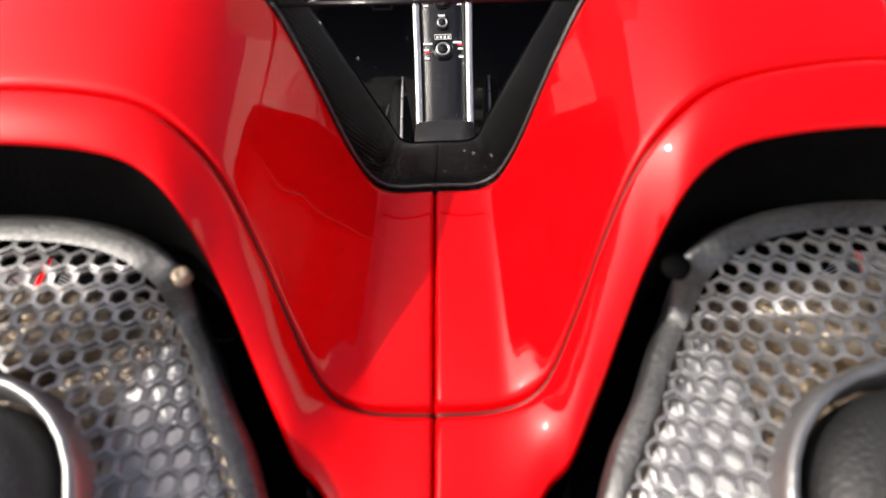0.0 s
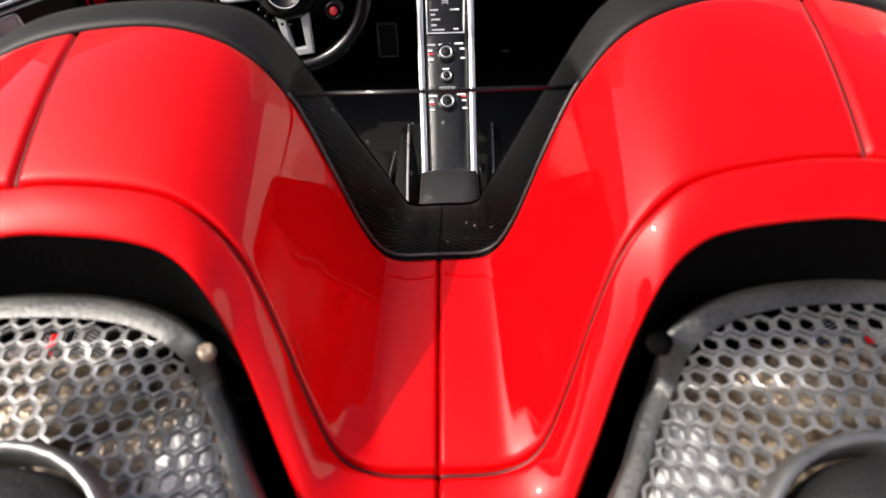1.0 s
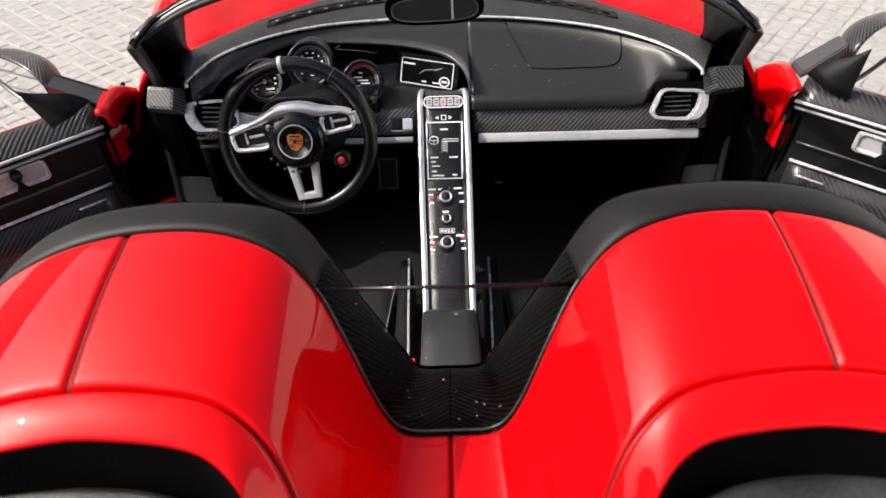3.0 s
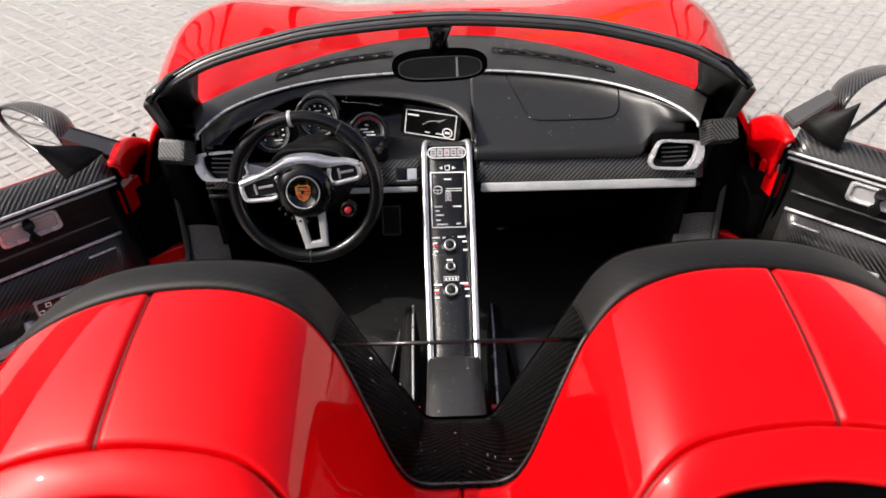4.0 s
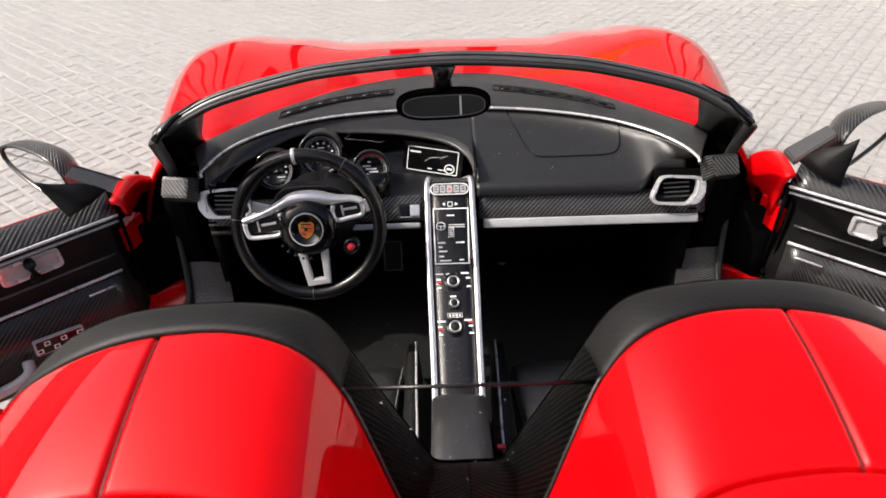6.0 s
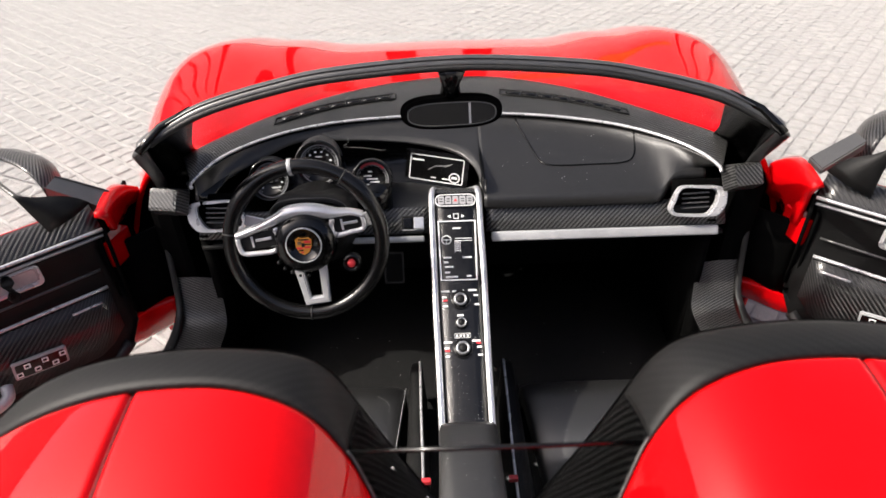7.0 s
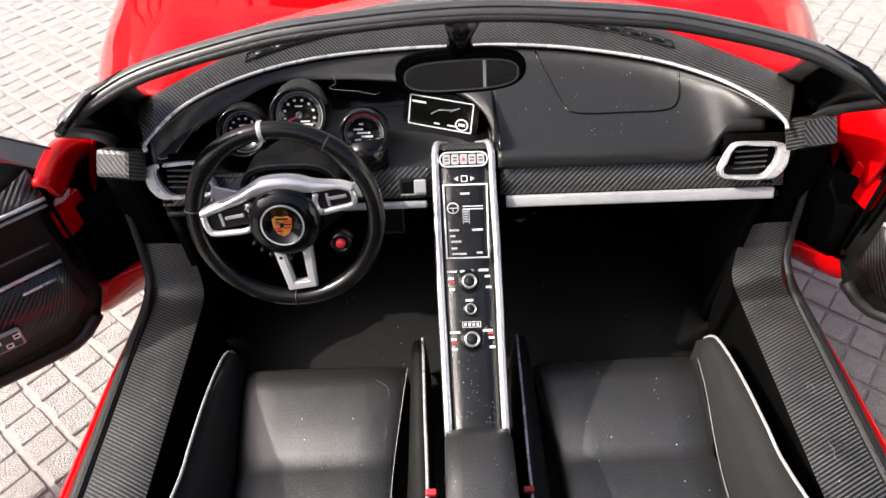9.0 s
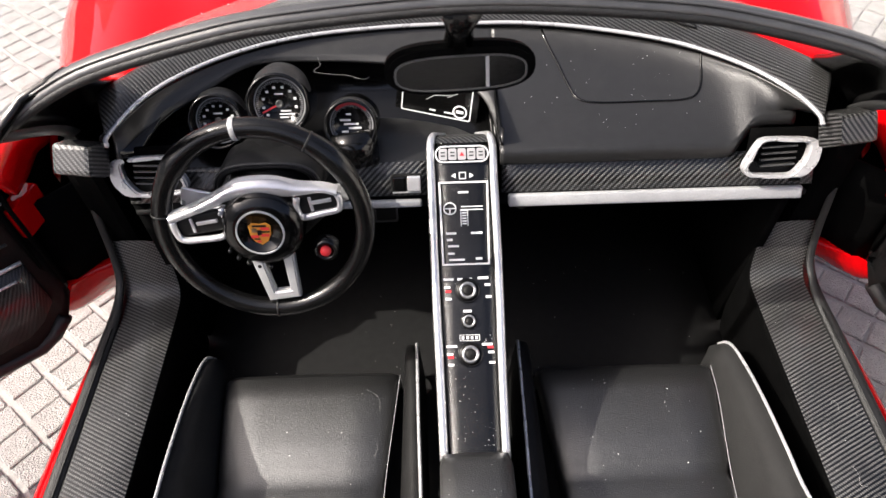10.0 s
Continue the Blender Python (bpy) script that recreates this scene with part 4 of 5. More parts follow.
KNOBS = (
    (1.4475, .0215, ((-.032, .019, .018, 0), (-.0125, .019, .009, 0), (.004, .019, .009, 0), (.027, .0205, .018, 0), (-.0345, .006, .01, 0), (-.033, -.001, .01, 1), (-.033, -.0135, .01, 0), (.034, .009, .01, 0), (.035, -.011, .01, 0))),
    (1.404, .0145, ((-.002, .0165, .014, 0),)),
    (1.3565, .022, ((-.031, .014, .018, 0), (-.034, .001, .01, 0), (-.033, -.004, .01, 1), (-.033, -.0165, .01, 0), (.029, .0165, .018, 0), (.034, .0115, .01, 1), (.035, .003, .01, 0), (.036, -.014, .01, 0))),
)
for y, r, marks in KNOBS:
    m = on_console(s_at(y), 0, 0)
    lathe("knob_base", [(r * .97, .0005), (r, .003), (r * .95, .0042), (r * .88, .0042), (r * .84, .0028), (0, .0028)], GLOSS, con, "gloss black dished knob base", m, 32)
    top = r * (.68 if r > .02 else .76)
    knob = lathe("knob", [(top, .001), (top * 1.0, .008), (top * .9, .0105), (top * .72, .0105), (top * .66, .0085), (0, .0085)], METAL, con, "round silver knob", m, 28)
    lathe("knob_top", [(top * .62, .008), (top * .6, .0105), (top * .45, .012), (0, .0122)], BLACK, knob, "", m, 20)
    for x, dy, w, red in marks:
        print_bar(x, y + dy * .86, w, .0042, RED_PRINT if red else WHITE, con)
ring_plate("key_row", rounded(.034, .0105, .001), rounded(.0322, .0087, .0008), .0012, WHITE, con, "", on_console(s_at(1.3805), 0, .0014))
for k in range(4):
    print_bar(-.0114 + .0076 * k, 1.3805, .0042, .005, WHITE, con)
rows = []
for y, z, w in ((1.215, .415, .05), (1.208, .438, .056), (1.185, .458, .058), (1.1, .472, .058), (1.0, .478, .06), (.9, .48, .062), (.8, .478, .062)):
    rows.append([(x, y, z + d) for x, d in ((-w, -.2), (-w, -.02), (-w * .92, -.003), (-w * .5, 0), (0, .002), (w * .5, 0), (w * .92, -.003), (w, -.02), (w, -.2))])
sheet("armrest", rows, SEAT, car, "black moulded centre armrest", flip=True)

# ---- the car: steering wheel ----
WM = facing((-.322, 1.487, .69), (1, 0, 0), (0, .35, .94))
R = .158
ring = [WM @ Vector((R * math.cos(w), R * math.sin(w), 0)) for w in np.linspace(0, 2 * math.pi, 72, endpoint=False)]
axis = tuple(WM.to_3x3() @ Vector((0, 0, 1)))
grip = [.0158 + .0032 * sum(math.exp(-(((math.degrees(w) - c) / 13) ** 2)) for c in (42, 138)) for w in np.linspace(0, 2 * math.pi, 72, endpoint=False)]
wheel = tube("steering_wheel", ring, grip, RIM, car, "black rimmed steering wheel with silver spokes", 14, 1.0, axis, closed=True)
w = radians(97)
lathe("rim_mark", [(.0172, -.004), (.0178, -.002), (.0178, .002), (.0172, .004)], STRIP, wheel, "thin silver mark on the rim", WM @ Matrix.Translation((R * math.cos(w), R * math.sin(w), 0)) @ Matrix.Rotation(w, 4, "Z") @ Matrix.Rotation(radians(90), 4, "X"), 24)
for deg in (58, 172, 270):
    w = radians(deg)
    lathe("rim_joint", [(.0165, -.0016), (.0172, -.0008), (.0172, .0008), (.0165, .0016)], RUBBER, wheel, "", WM @ Matrix.Translation((R * math.cos(w), R * math.sin(w), 0)) @ Matrix.Rotation(w, 4, "Z") @ Matrix.Rotation(radians(90), 4, "X"), 24)
# Spokes: a rounded silver arch over two framed key windows, and a forked spoke below.
ARCH_TOP = [(-.143, .026), (-.1, .042), (-.065, .06), (-.035, .077), (0, .082), (.03, .08), (.06, .072), (.1, .068), (.122, .062)]
ARCH_LOW = [(-.141, .008), (-.105, .021), (-.07, .033), (-.045, .044), (0, .05), (.04, .048), (.062, .049), (.095, .054), (.12, .048)]
top_c, low_c = spline([(x, y, 0) for x, y in ARCH_TOP], 48), spline([(x, y, 0) for x, y in ARCH_LOW], 48)
arch_rows = []
for t, z in ((0, -.002), (.02, .008), (.12, .014), (.3, .018), (.5, .019), (.7, .017), (.88, .013), (.98, .007), (1, -.002)):
    arch_rows.append([WM @ Vector((p[0], p[1], z)) for p in top_c * (1 - t) + low_c * t])
spokes = sheet("spokes", arch_rows, SPOKE, wheel, "bright silver spokes")
for sgn, pts in ((-1, [(-.14, .012), (-.138, -.004), (-.129, -.02), (-.1, -.02), (-.062, -.014), (-.056, .01), (-.06, .034)]), (1, [(.12, .052), (.124, .04), (.12, .026), (.095, .02), (.064, .014), (.056, .03), (.058, .047)])):
    tube("key_frame", [WM @ Vector((p[0], p[1], .009)) for p in spline([(x, y, 0) for x, y in pts], 30)], .0056, SPOKE, spokes, "", 10)
    pad_c = Vector((-.098, .006, 0)) if sgn < 0 else Vector((.09, .037, 0))
    km = WM @ Matrix.Translation(pad_c) @ Matrix.Rotation(radians(9), 4, "Z")
    block("spoke_key", (.075 if sgn < 0 else .062, .034, .014), BLACK, spokes, "black key pad", km, .004)
    block("key_mark", (.034, .006, .004), SPOKE, spokes, "silver key", km @ Matrix.Translation((.012 if sgn < 0 else .004, .002, .008)), .001)
    block("key_mark", (.005, .024, .004), SPOKE, spokes, "", km @ Matrix.Translation((-.012, 0, .007)), .001)
    for bx, by in (((-.06, .028), (-.062, -.012)) if sgn < 0 else ((.06, .046), (.066, .018))):
        lathe("bolt", [(.0035, .012), (.0035, .0185), (0, .019)], GREY_PRINT, spokes, "", WM @ Matrix.Translation((bx, by, 0)), 10)
fork_o = [(-.036, -.04), (-.0265, -.135), (.0265, -.135), (.036, -.04)]
fork_i = [(-.016, -.06), (-.0125, -.119), (.0125, -.119), (.016, -.06)]
fm = WM @ Matrix.Rotation(radians(7), 4, "Z") @ Matrix.Translation((0, 0, .001))
ring_plate("lower_spoke", fork_o, fork_i, .014, SPOKE, wheel, "forked silver lower spoke", fm, .003)
lathe("bolt", [(.003, .012), (.003, .0145), (0, .015)], GREY_PRINT, wheel, "", fm @ Matrix.Translation((-.019, -.052, 0)), 10)
lathe("bolt", [(.003, .012), (.003, .0145), (0, .015)], GREY_PRINT, wheel, "", fm @ Matrix.Translation((.019, -.052, 0)), 10)
hub = lathe("hub", [(.063, -.02), (.065, .006), (.062, .018), (.053, .027), (.04, .03), (.036, .03), (.0345, .032), (.0335, .029), (0, .029)], GLOSS, wheel, "round black hub", WM, 44)
lathe("hub_ring", [(.0375, .0295), (.0375, .0325), (.035, .033), (.034, .0305)], STRIP, hub, "thin silver ring", WM, 44)
shield = [(0, -.024), (.012, -.017), (.0185, -.004), (.02, .014), (.012, .02), (0, .018), (-.012, .02), (-.02, .014), (-.0185, -.004), (-.012, -.017)]
badge = plate("badge", [(x * .86, y * .86) for x, y in shield], .002, YELLOW, hub, "small yellow and red shield shape", WM @ Matrix.Translation((0, 0, .0295)), .0005)
for x, y, w_, h_, mat in ((.01, .009, .016, .005, RED_PRINT), (.01, .0025, .016, .0026, BLACK), (.009, -.0045, .015, .005, RED_PRINT), (-.01, -.0065, .014, .005, RED_PRINT), (-.007, -.012, .011, .0026, BLACK), (-.004, -.017, .007, .003, RED_PRINT), (-.01, .006, .009, .008, BRASS), (0, .0145, .026, .0035, BLACK), (-.001, .001, .008, .01, BLACK)):
    block("badge_field", (w_ * .82, h_ * .85, .001), mat, badge, "", WM @ Matrix.Translation((x * .84, y * .84, .032)), 0)
lathe("mode_knob", [(.02, -.012), (.02, .006), (.016, .01), (.013, .01), (.012, .006), (0, .006)], GLOSS, wheel, "", WM @ Matrix.Translation((.092, -.048, 0)), 24)
lathe("red_button", [(.0085, .006), (.0085, .012), (.006, .0145), (0, .015)], RED_PRINT, wheel, "small red button", WM @ Matrix.Translation((.092, -.048, 0)), 20)
for k in range(5):
    a_ = radians(215 + 14 * k)
    lathe("hub_stud", [(.0042, 0), (.0042, .013), (.003, .0155), (0, .016)], GLOSS, wheel, "", WM @ Matrix.Translation((.0715 * math.cos(a_), .0715 * math.sin(a_), 0)), 10)
tube("steering_column", [WM @ Vector((0, 0, -.015)), WM @ Vector((0, 0, -.17))], [.06, .098], BLACK, car, "black steering column", 28)
arch = []
for d, k in ((-.045, .9), (-.05, 1.0), (-.1, 1.06), (-.15, 1.1)):
    arch.append([WM @ Vector((.085 * k * math.copysign(abs(math.cos(w)) ** .6, math.cos(w)), .03 + .05 * k * math.sin(w) ** .7, d)) for w in np.linspace(.02, math.pi - .02, 22)])
cover_ = sheet("column_cover", arch, BLACK, car, "black arched steering column cover", thick=.006, flip=True)
tube("cover_ridge", [tuple(p) for p in arch[1]], .003, LEATHER, cover_, "", 6)
for sgn in (1, -1):
    block("shift_paddle", (.05, .03, .006), SILVER, car, "small silver shift paddle", WM @ Matrix.Translation((sgn * .108, .034, -.028)) @ Matrix.Rotation(radians(14 * sgn), 4, "Z"), .002)
    block("column_lever", (.07, .014, .01), BLACK, car, "", WM @ Matrix.Translation((sgn * .085, .03, -.04)) @ Matrix.Rotation(radians(20 * sgn), 4, "Z"), .004)

# ---- the car: seats, floor, sills ----
for sgn in (1, -1):
    cx = .312
    ycut = [1.455, 1.447, 1.43, 1.38, 1.3, 1.242, 1.226, 1.208, 1.1, .98]
    zcut = [.2, .275, .292, .298, .294, .288, .2785, .287, .282, .278]
    rows = []
    for y, z in zip(ycut, zcut):
        row = []
        for u in (-1, -.985, -.95, -.86, -.5, 0, .5, .86, .95, .985, 1):
            hw = np.interp(y, [1.0, 1.2, 1.45], [.145, .15, .176])
            row.append((sgn * (cx + u * hw), y, z - .012 * max(0, abs(u) - .86) / .14 - (.04 if abs(u) == 1 else 0) + .004 * (1 - u * u)))
        rows.append(row)
    seat = sheet("seat", rows, SEAT, car, "black moulded bucket seat with a silver piping line", flip=sgn > 0, thick=.01)
    # Side bolsters with silver piping.
    out_line = spline([(.508, 1.485, .285), (.517, 1.46, .328), (.52, 1.4, .352), (.517, 1.31, .38), (.51, 1.21, .408), (.504, 1.13, .43), (.495, 1.0, .5), (.49, .9, .6)], 30)
    in_line = spline([(.104, 1.49, .29), (.1, 1.468, .33), (.096, 1.3, .338), (.092, 1.17, .345), (.09, 1.0, .37), (.09, .9, .44)], 30)
    for line, dirn in ((out_line, -1), (in_line, 1)):
        top = line * (sgn, 1, 1)
        inner_ = top + np.array([sgn * dirn * .05, 0, -.06]) * np.linspace(.3, 1, 30)[:, None] ** .8
        if dirn < 0:
            seat_edge = np.interp(top[:, 1], [1.0, 1.2, 1.45, 1.485], [.462, .466, .49, .5])
            inner_ = np.stack([sgn * seat_edge, top[:, 1], np.interp(top[:, 1], [.9, 1.0, 1.2, 1.45, 1.485], [.34, .276, .28, .288, .25])], 1)
        outer_ = top + np.array([-sgn * dirn * .012, 0, -.14])
        mid_ = (top + inner_) / 2 + np.array([sgn * dirn * .006, 0, .012])
        sheet("bolster", [outer_, top + np.array([-sgn * dirn * .004, 0, -.006]), top, mid_, inner_, inner_ + np.array([0, 0, -.05])], BOLSTER if dirn < 0 else BLACK, seat, "", flip=(sgn * dirn > 0))
        tube("piping", (top + np.array([0, 0, .001]))[1:], .0032, SILVER, seat, "silver piping line", 6)
    tube("seat_seam", spline([(sgn * cx + hw + .001, y, z) for y, z, hw in ((1.44, .28, .175), (1.36, .286, .167), (1.2, .275, .15), (1.05, .27, .147))], 20), .0007, GREY_PRINT, seat, "thin pale seam beside the cushion", 6)
    rows = []
    for y, z, hw in ((.99, .28, .15), (.95, .36, .16), (.915, .48, .17), (.89, .6, .17)):
        rows.append([(sgn * (cx + u * hw), y - .03 * (1 - u * u), z) for u in np.linspace(-1, 1, 11)])
    sheet("seat_back", rows, SEAT, seat, "", thick=.05, flip=sgn < 0)
    block("belt_anchor", (.019, .011, .012), RED_PRINT, car, "red buckle end", Matrix.Translation((sgn * .085, 1.13, .36)), .003)
    # Sill: carbon tread, rubber lip, red outer edge.
    ys = [(.8, 0), (1.0, 0), (1.2, 0), (1.4, 0), (1.5, 0), (1.56, .001), (1.588, .01), (1.606, .032), (1.63, .08), (1.642, .105)]
    inn, out = [], []
    for y, up_ in spline([(a_, b_, 0) for a_, b_ in ys], 40)[:, :2]:
        z = .372 + up_
        inn.append((.578 + up_ * .15, y, z))
        out.append((.684 + up_ * .11, y, z + .006))
    inn, out = np.array(inn) * (sgn, 1, 1), np.array(out) * (sgn, 1, 1)
    sill = sheet("sill_tread", [out, inn * .5 + out * .5 + (0, 0, .003), inn + (.004 * sgn, 0, 0), inn + (0, 0, -.002)], CARBON_SILL, car, "woven carbon door sill tread", flip=sgn < 0)
    sheet("sill_lip", [out, out + (.011 * sgn, 0, -.006), out + (.022 * sgn, .006, -.09)], RUBBER, sill, "dark rubber outer side", flip=sgn > 0)
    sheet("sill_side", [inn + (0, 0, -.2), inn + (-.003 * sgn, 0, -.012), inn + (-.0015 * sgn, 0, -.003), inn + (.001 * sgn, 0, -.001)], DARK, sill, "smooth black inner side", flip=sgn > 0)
    lip = [(sgn * x, y, z) for x, y, z in ((.7, .75, .374), (.7, 1.1, .374), (.7, 1.4, .375), (.695, 1.52, .383), (.694, 1.568, .395), (.693, 1.602, .42), (.696, 1.628, .474), (.7, 1.65, .54), (.704, 1.68, .63))]
    tube("sill_seal", spline(lip, 54), np.interp(np.linspace(0, 1, 54), [0, .3, .5, 1], [.0135, .0135, .0085, .007]), RUBBER, sill, "black rubber door seal", 12, .6)
    tube("seal_ridge", [(sgn * x, y, z + .007) for x, y, z in ((.694, .75, .374), (.694, 1.1, .374), (.694, 1.4, .375), (.691, 1.5, .379))], .0022, RUBBER, sill, "", 6)
    red_edge = spline([(sgn * x, y, z) for x, y, z in ((.714, .75, .364), (.714, 1.1, .364), (.713, 1.35, .364), (.705, 1.56, .374), (.706, 1.6, .39))], 30)
    edge2 = red_edge + np.stack([sgn * np.interp(red_edge[:, 1], [1.15, 1.35, 1.56], [.026, .02, .008]), np.zeros(30), np.full(30, -.004)], 1)
    low1 = edge2 * (1, 1, 0) + np.array([sgn * .012, 0, .3])
    low2 = edge2 * (1, 1, 0) + np.array([sgn * .004, 0, .16])
    sheet("rocker", [red_edge, red_edge * .5 + edge2 * .5 + (0, 0, .003), edge2, low1, low2], RED, car, "red rocker panel", thick=.01, flip=sgn > 0)
    # Door's red front end, tucked behind the wing; black sheets paint the hollow's shade.
    rows = []
    for t, bow in ((0, 0), (.06, .012), (.2, .016), (.45, .01), (.75, .004), (1, 0)):
        top_ = spline([(.795, 1.575, .728), (.812, 1.65, .722), (.826, 1.72, .708), (.826, 1.765, .688), (.815, 1.8, .66)], 14)
        bot_ = spline([(.785, 1.6, .612), (.795, 1.66, .6), (.81, 1.73, .592), (.815, 1.77, .58), (.815, 1.81, .575)], 14)
        row = top_ * (1 - t) + bot_ * t
        row[:, 0] -= bow
        # Left end is cut short where its lit part stops, imitating the shade below.
        row[:, 2] += (-.02 * (1 - t) + .045 * t) if sgn < 0 else 0
        rows.append(row * (sgn, 1, 1))
    sheet("door_front_end", rows, RED, car, "red front end of the door", thick=.012, flip=sgn > 0)
    block("hinge_plate", (.03, .075, .07), RED, car, "red hinge plate", Matrix.Translation((sgn * .795, 1.62, .6)) @ Matrix.Rotation(radians(12 * sgn), 4, "Z"), .004)
    # Added closing sheets, dead black to stand for shade in the jamb.
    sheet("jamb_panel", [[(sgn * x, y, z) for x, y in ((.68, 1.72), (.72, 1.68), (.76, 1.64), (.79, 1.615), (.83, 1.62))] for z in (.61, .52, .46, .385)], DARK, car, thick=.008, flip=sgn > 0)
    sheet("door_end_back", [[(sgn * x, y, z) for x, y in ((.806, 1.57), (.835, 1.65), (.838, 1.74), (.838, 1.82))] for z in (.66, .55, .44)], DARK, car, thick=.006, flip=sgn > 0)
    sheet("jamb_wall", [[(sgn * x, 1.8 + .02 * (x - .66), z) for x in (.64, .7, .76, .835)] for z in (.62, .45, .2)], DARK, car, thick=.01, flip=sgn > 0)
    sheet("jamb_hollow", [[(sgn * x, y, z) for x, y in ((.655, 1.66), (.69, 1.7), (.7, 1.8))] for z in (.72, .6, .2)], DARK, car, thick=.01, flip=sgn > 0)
    foot_top = spline([(.715, 1.645, .41), (.755, 1.63, .406), (.81, 1.608, .396), (.85, 1.6, .38)], 12)
    foot_low = spline([(.735, 1.69, .305), (.775, 1.668, .295), (.83, 1.613, .298), (.862, 1.606, .3)], 12) + (0, 0, .03 if sgn > 0 else 0)
    sheet("jamb_foot", [(foot_top * (1 - t) + foot_low * t + np.array([0, -.012 * math.sin(math.pi * t), 0])) * (sgn, 1, 1) for t in (0, .1, .3, .5, .7, .9, 1)], RED, car, "red foot of the front wing", thick=.02, flip=sgn > 0)
floor_pts = [[(x, y, .16) for x in np.linspace(-.58, .58, 9)] for y in (.8, 1.2, 1.6, 2.05)]
sheet("cabin_floor", floor_pts, CARPET, car, "black cabin floor", thick=.02, flip=True)
sheet("bulkhead", [[(x, 2.06, z) for x in np.linspace(-.64, .64, 9)] for z in (.16, .45, .74)], CARPET, car, thick=.02, flip=True)
for sgn in (1, -1):
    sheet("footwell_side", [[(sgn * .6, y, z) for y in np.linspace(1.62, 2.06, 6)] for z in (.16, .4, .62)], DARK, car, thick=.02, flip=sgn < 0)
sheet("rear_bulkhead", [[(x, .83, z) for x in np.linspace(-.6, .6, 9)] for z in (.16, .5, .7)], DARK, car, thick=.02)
sheet("underbody", [[(x, y, .15) for x in np.linspace(-.7, .7, 7)] for y in (-1.28, 0, 1.5, 3.28)], BLACK, car, thick=.02, flip=True)
pm = facing((-.183, 1.93, .27), (1, 0, 0), (0, .3, .95))
pedal = plate("pedal", rounded(.06, .1, .006), .008, BLACK, car, "black pedal", pm, .002)
ring_plate("pedal_rim", rounded(.06, .1, .006), rounded(.05, .09, .004), .003, HEADER, pedal, "", pm @ Matrix.Translation((0, 0, .008)))

# ---- the car: doors, standing open ----
for sgn in (1, -1):
    def D(u, w, z):
        """A point of the open door: u along it from the hinge, w out from its inner face, z up."""
        return Vector((sgn * (.79 + .766 * u + .643 * w), 1.58 - .643 * u + .766 * w, z - (.024 if sgn < 0 else 0)))
    us = np.linspace(0, .95, 28)
    lowz = [np.interp(u, [0, .02, .06, .1, .2, .5, .95], [.44, .385, .342, .322, .328, .362, .43]) for u in us]
    rows = []
    for w, z in ((.0, None), (-.012, .34), (0.0, .4), (.0, .5), (.006, .54), (.012, .6), (.012, .66), (.0, .695)):
        rows.append([D(u, w, (z if z else lz) if z is None or z > lz else lz + .002) for u, lz in zip(us, lowz)])
    door = sheet("door", rows, BLACK, car, "open door with a black and woven carbon inner side", thick=.014, flip=sgn < 0)
    sheet("door_cap", [[D(u, w, z) for u in us] for w, z in ((.0, .695), (.005, .705), (.02, .725), (.04, .738), (.052, .74))], CARBON, door, "woven carbon door cap", flip=sgn < 0, thick=.01)
    tube("cap_trim", [D(u, -.002, .7) for u in us], .004, SILVER, door, "silver line", 8)
    tube("cap_line", [D(u, .002, .683) for u in us], .0035, GREY_PRINT, door, "", 6)
    sheet("door_skin", [[D(u, w, z) for u in us] for w, z in ((.052, .74), (.066, .735), (.085, .7), (.12, .6), (.13, .45), (.12, .33))], RED, door, "red outer skin", flip=sgn < 0, thick=.01)
    bott = [[D(u, 0, lz) for u, lz in zip(us, lowz)], [D(u, .05, lz - .012) for u, lz in zip(us, lowz)], [D(u, .13, lz - .005) for u, lz in zip(us, lowz)]]
    sheet("door_bottom", bott, RED, door, "", flip=sgn > 0)
    tube("door_seal", [D(u, -.006, lz + .014) for u, lz in zip(us, lowz)][1:], .0145, RUBBER, door, "black door seal", 8)
    sheet("door_front", [[D(-.006, w, z) for w in (-.004, .05, .12)] for z in (.7, .58, .46)], DARK, door, flip=sgn < 0, thick=.008)
    # Carbon pocket panel, its silver line, handle and grab loop.
    pl, ph = [np.interp(u, [.02, .06, .1, .2, .95], [.46, .41, .385, .385, .45]) for u in us[1:]], .535
    sheet("pocket_panel", [[D(u, -.013, l + .0) for u, l in zip(us[1:], pl)], [D(u, -.008, l * .5 + ph * .5) for u, l in zip(us[1:], pl)], [D(u, -.004, ph + .012) for u in us[1:]]], CARBON, door, "woven carbon pocket panel", flip=sgn < 0, thick=.006)
    tube("pocket_trim", [D(u, -.005, .556 + .01 * u) for u in us[1:]], .0042, SILVER, door, "silver line", 8)
    tube("panel_line", [D(u, -.001, .604) for u in us[1:]], .003, HEADER, door, "thin raised line", 6)
    hm = facing(D(.207, .01, .648), tuple((D(1, 0, 0) - D(0, 0, 0)) * (1 if sgn > 0 else -1)), (0, 0, 1))
    handle = ring_plate("door_handle", rounded(.13, .052, .012), rounded(.108, .034, .008), .008, SILVER, door, "silver framed door handle", hm, .003)
    block("handle_cup", (.108, .034, .003), STRIP, handle, "", hm @ Matrix.Translation((0, 0, -.0)), 0)
    tube("handle_loop", [hm @ Vector(p) for p in ((.0, .016, .004), (.0, .012, .02), (0, -.014, .024), (0, -.03, .008))], .012, BLACK, handle, "black strap", 8)
    sm = facing(D(.222, -.016, .45), tuple((D(1, 0, .1) - D(0, 0, 0)) * (1 if sgn > 0 else -1)), (0, 0, 1))
    switch = plate("switch_panel", rounded(.11, .045, .005), .008, STRIP, door, "silver window switch panel", sm, .002)
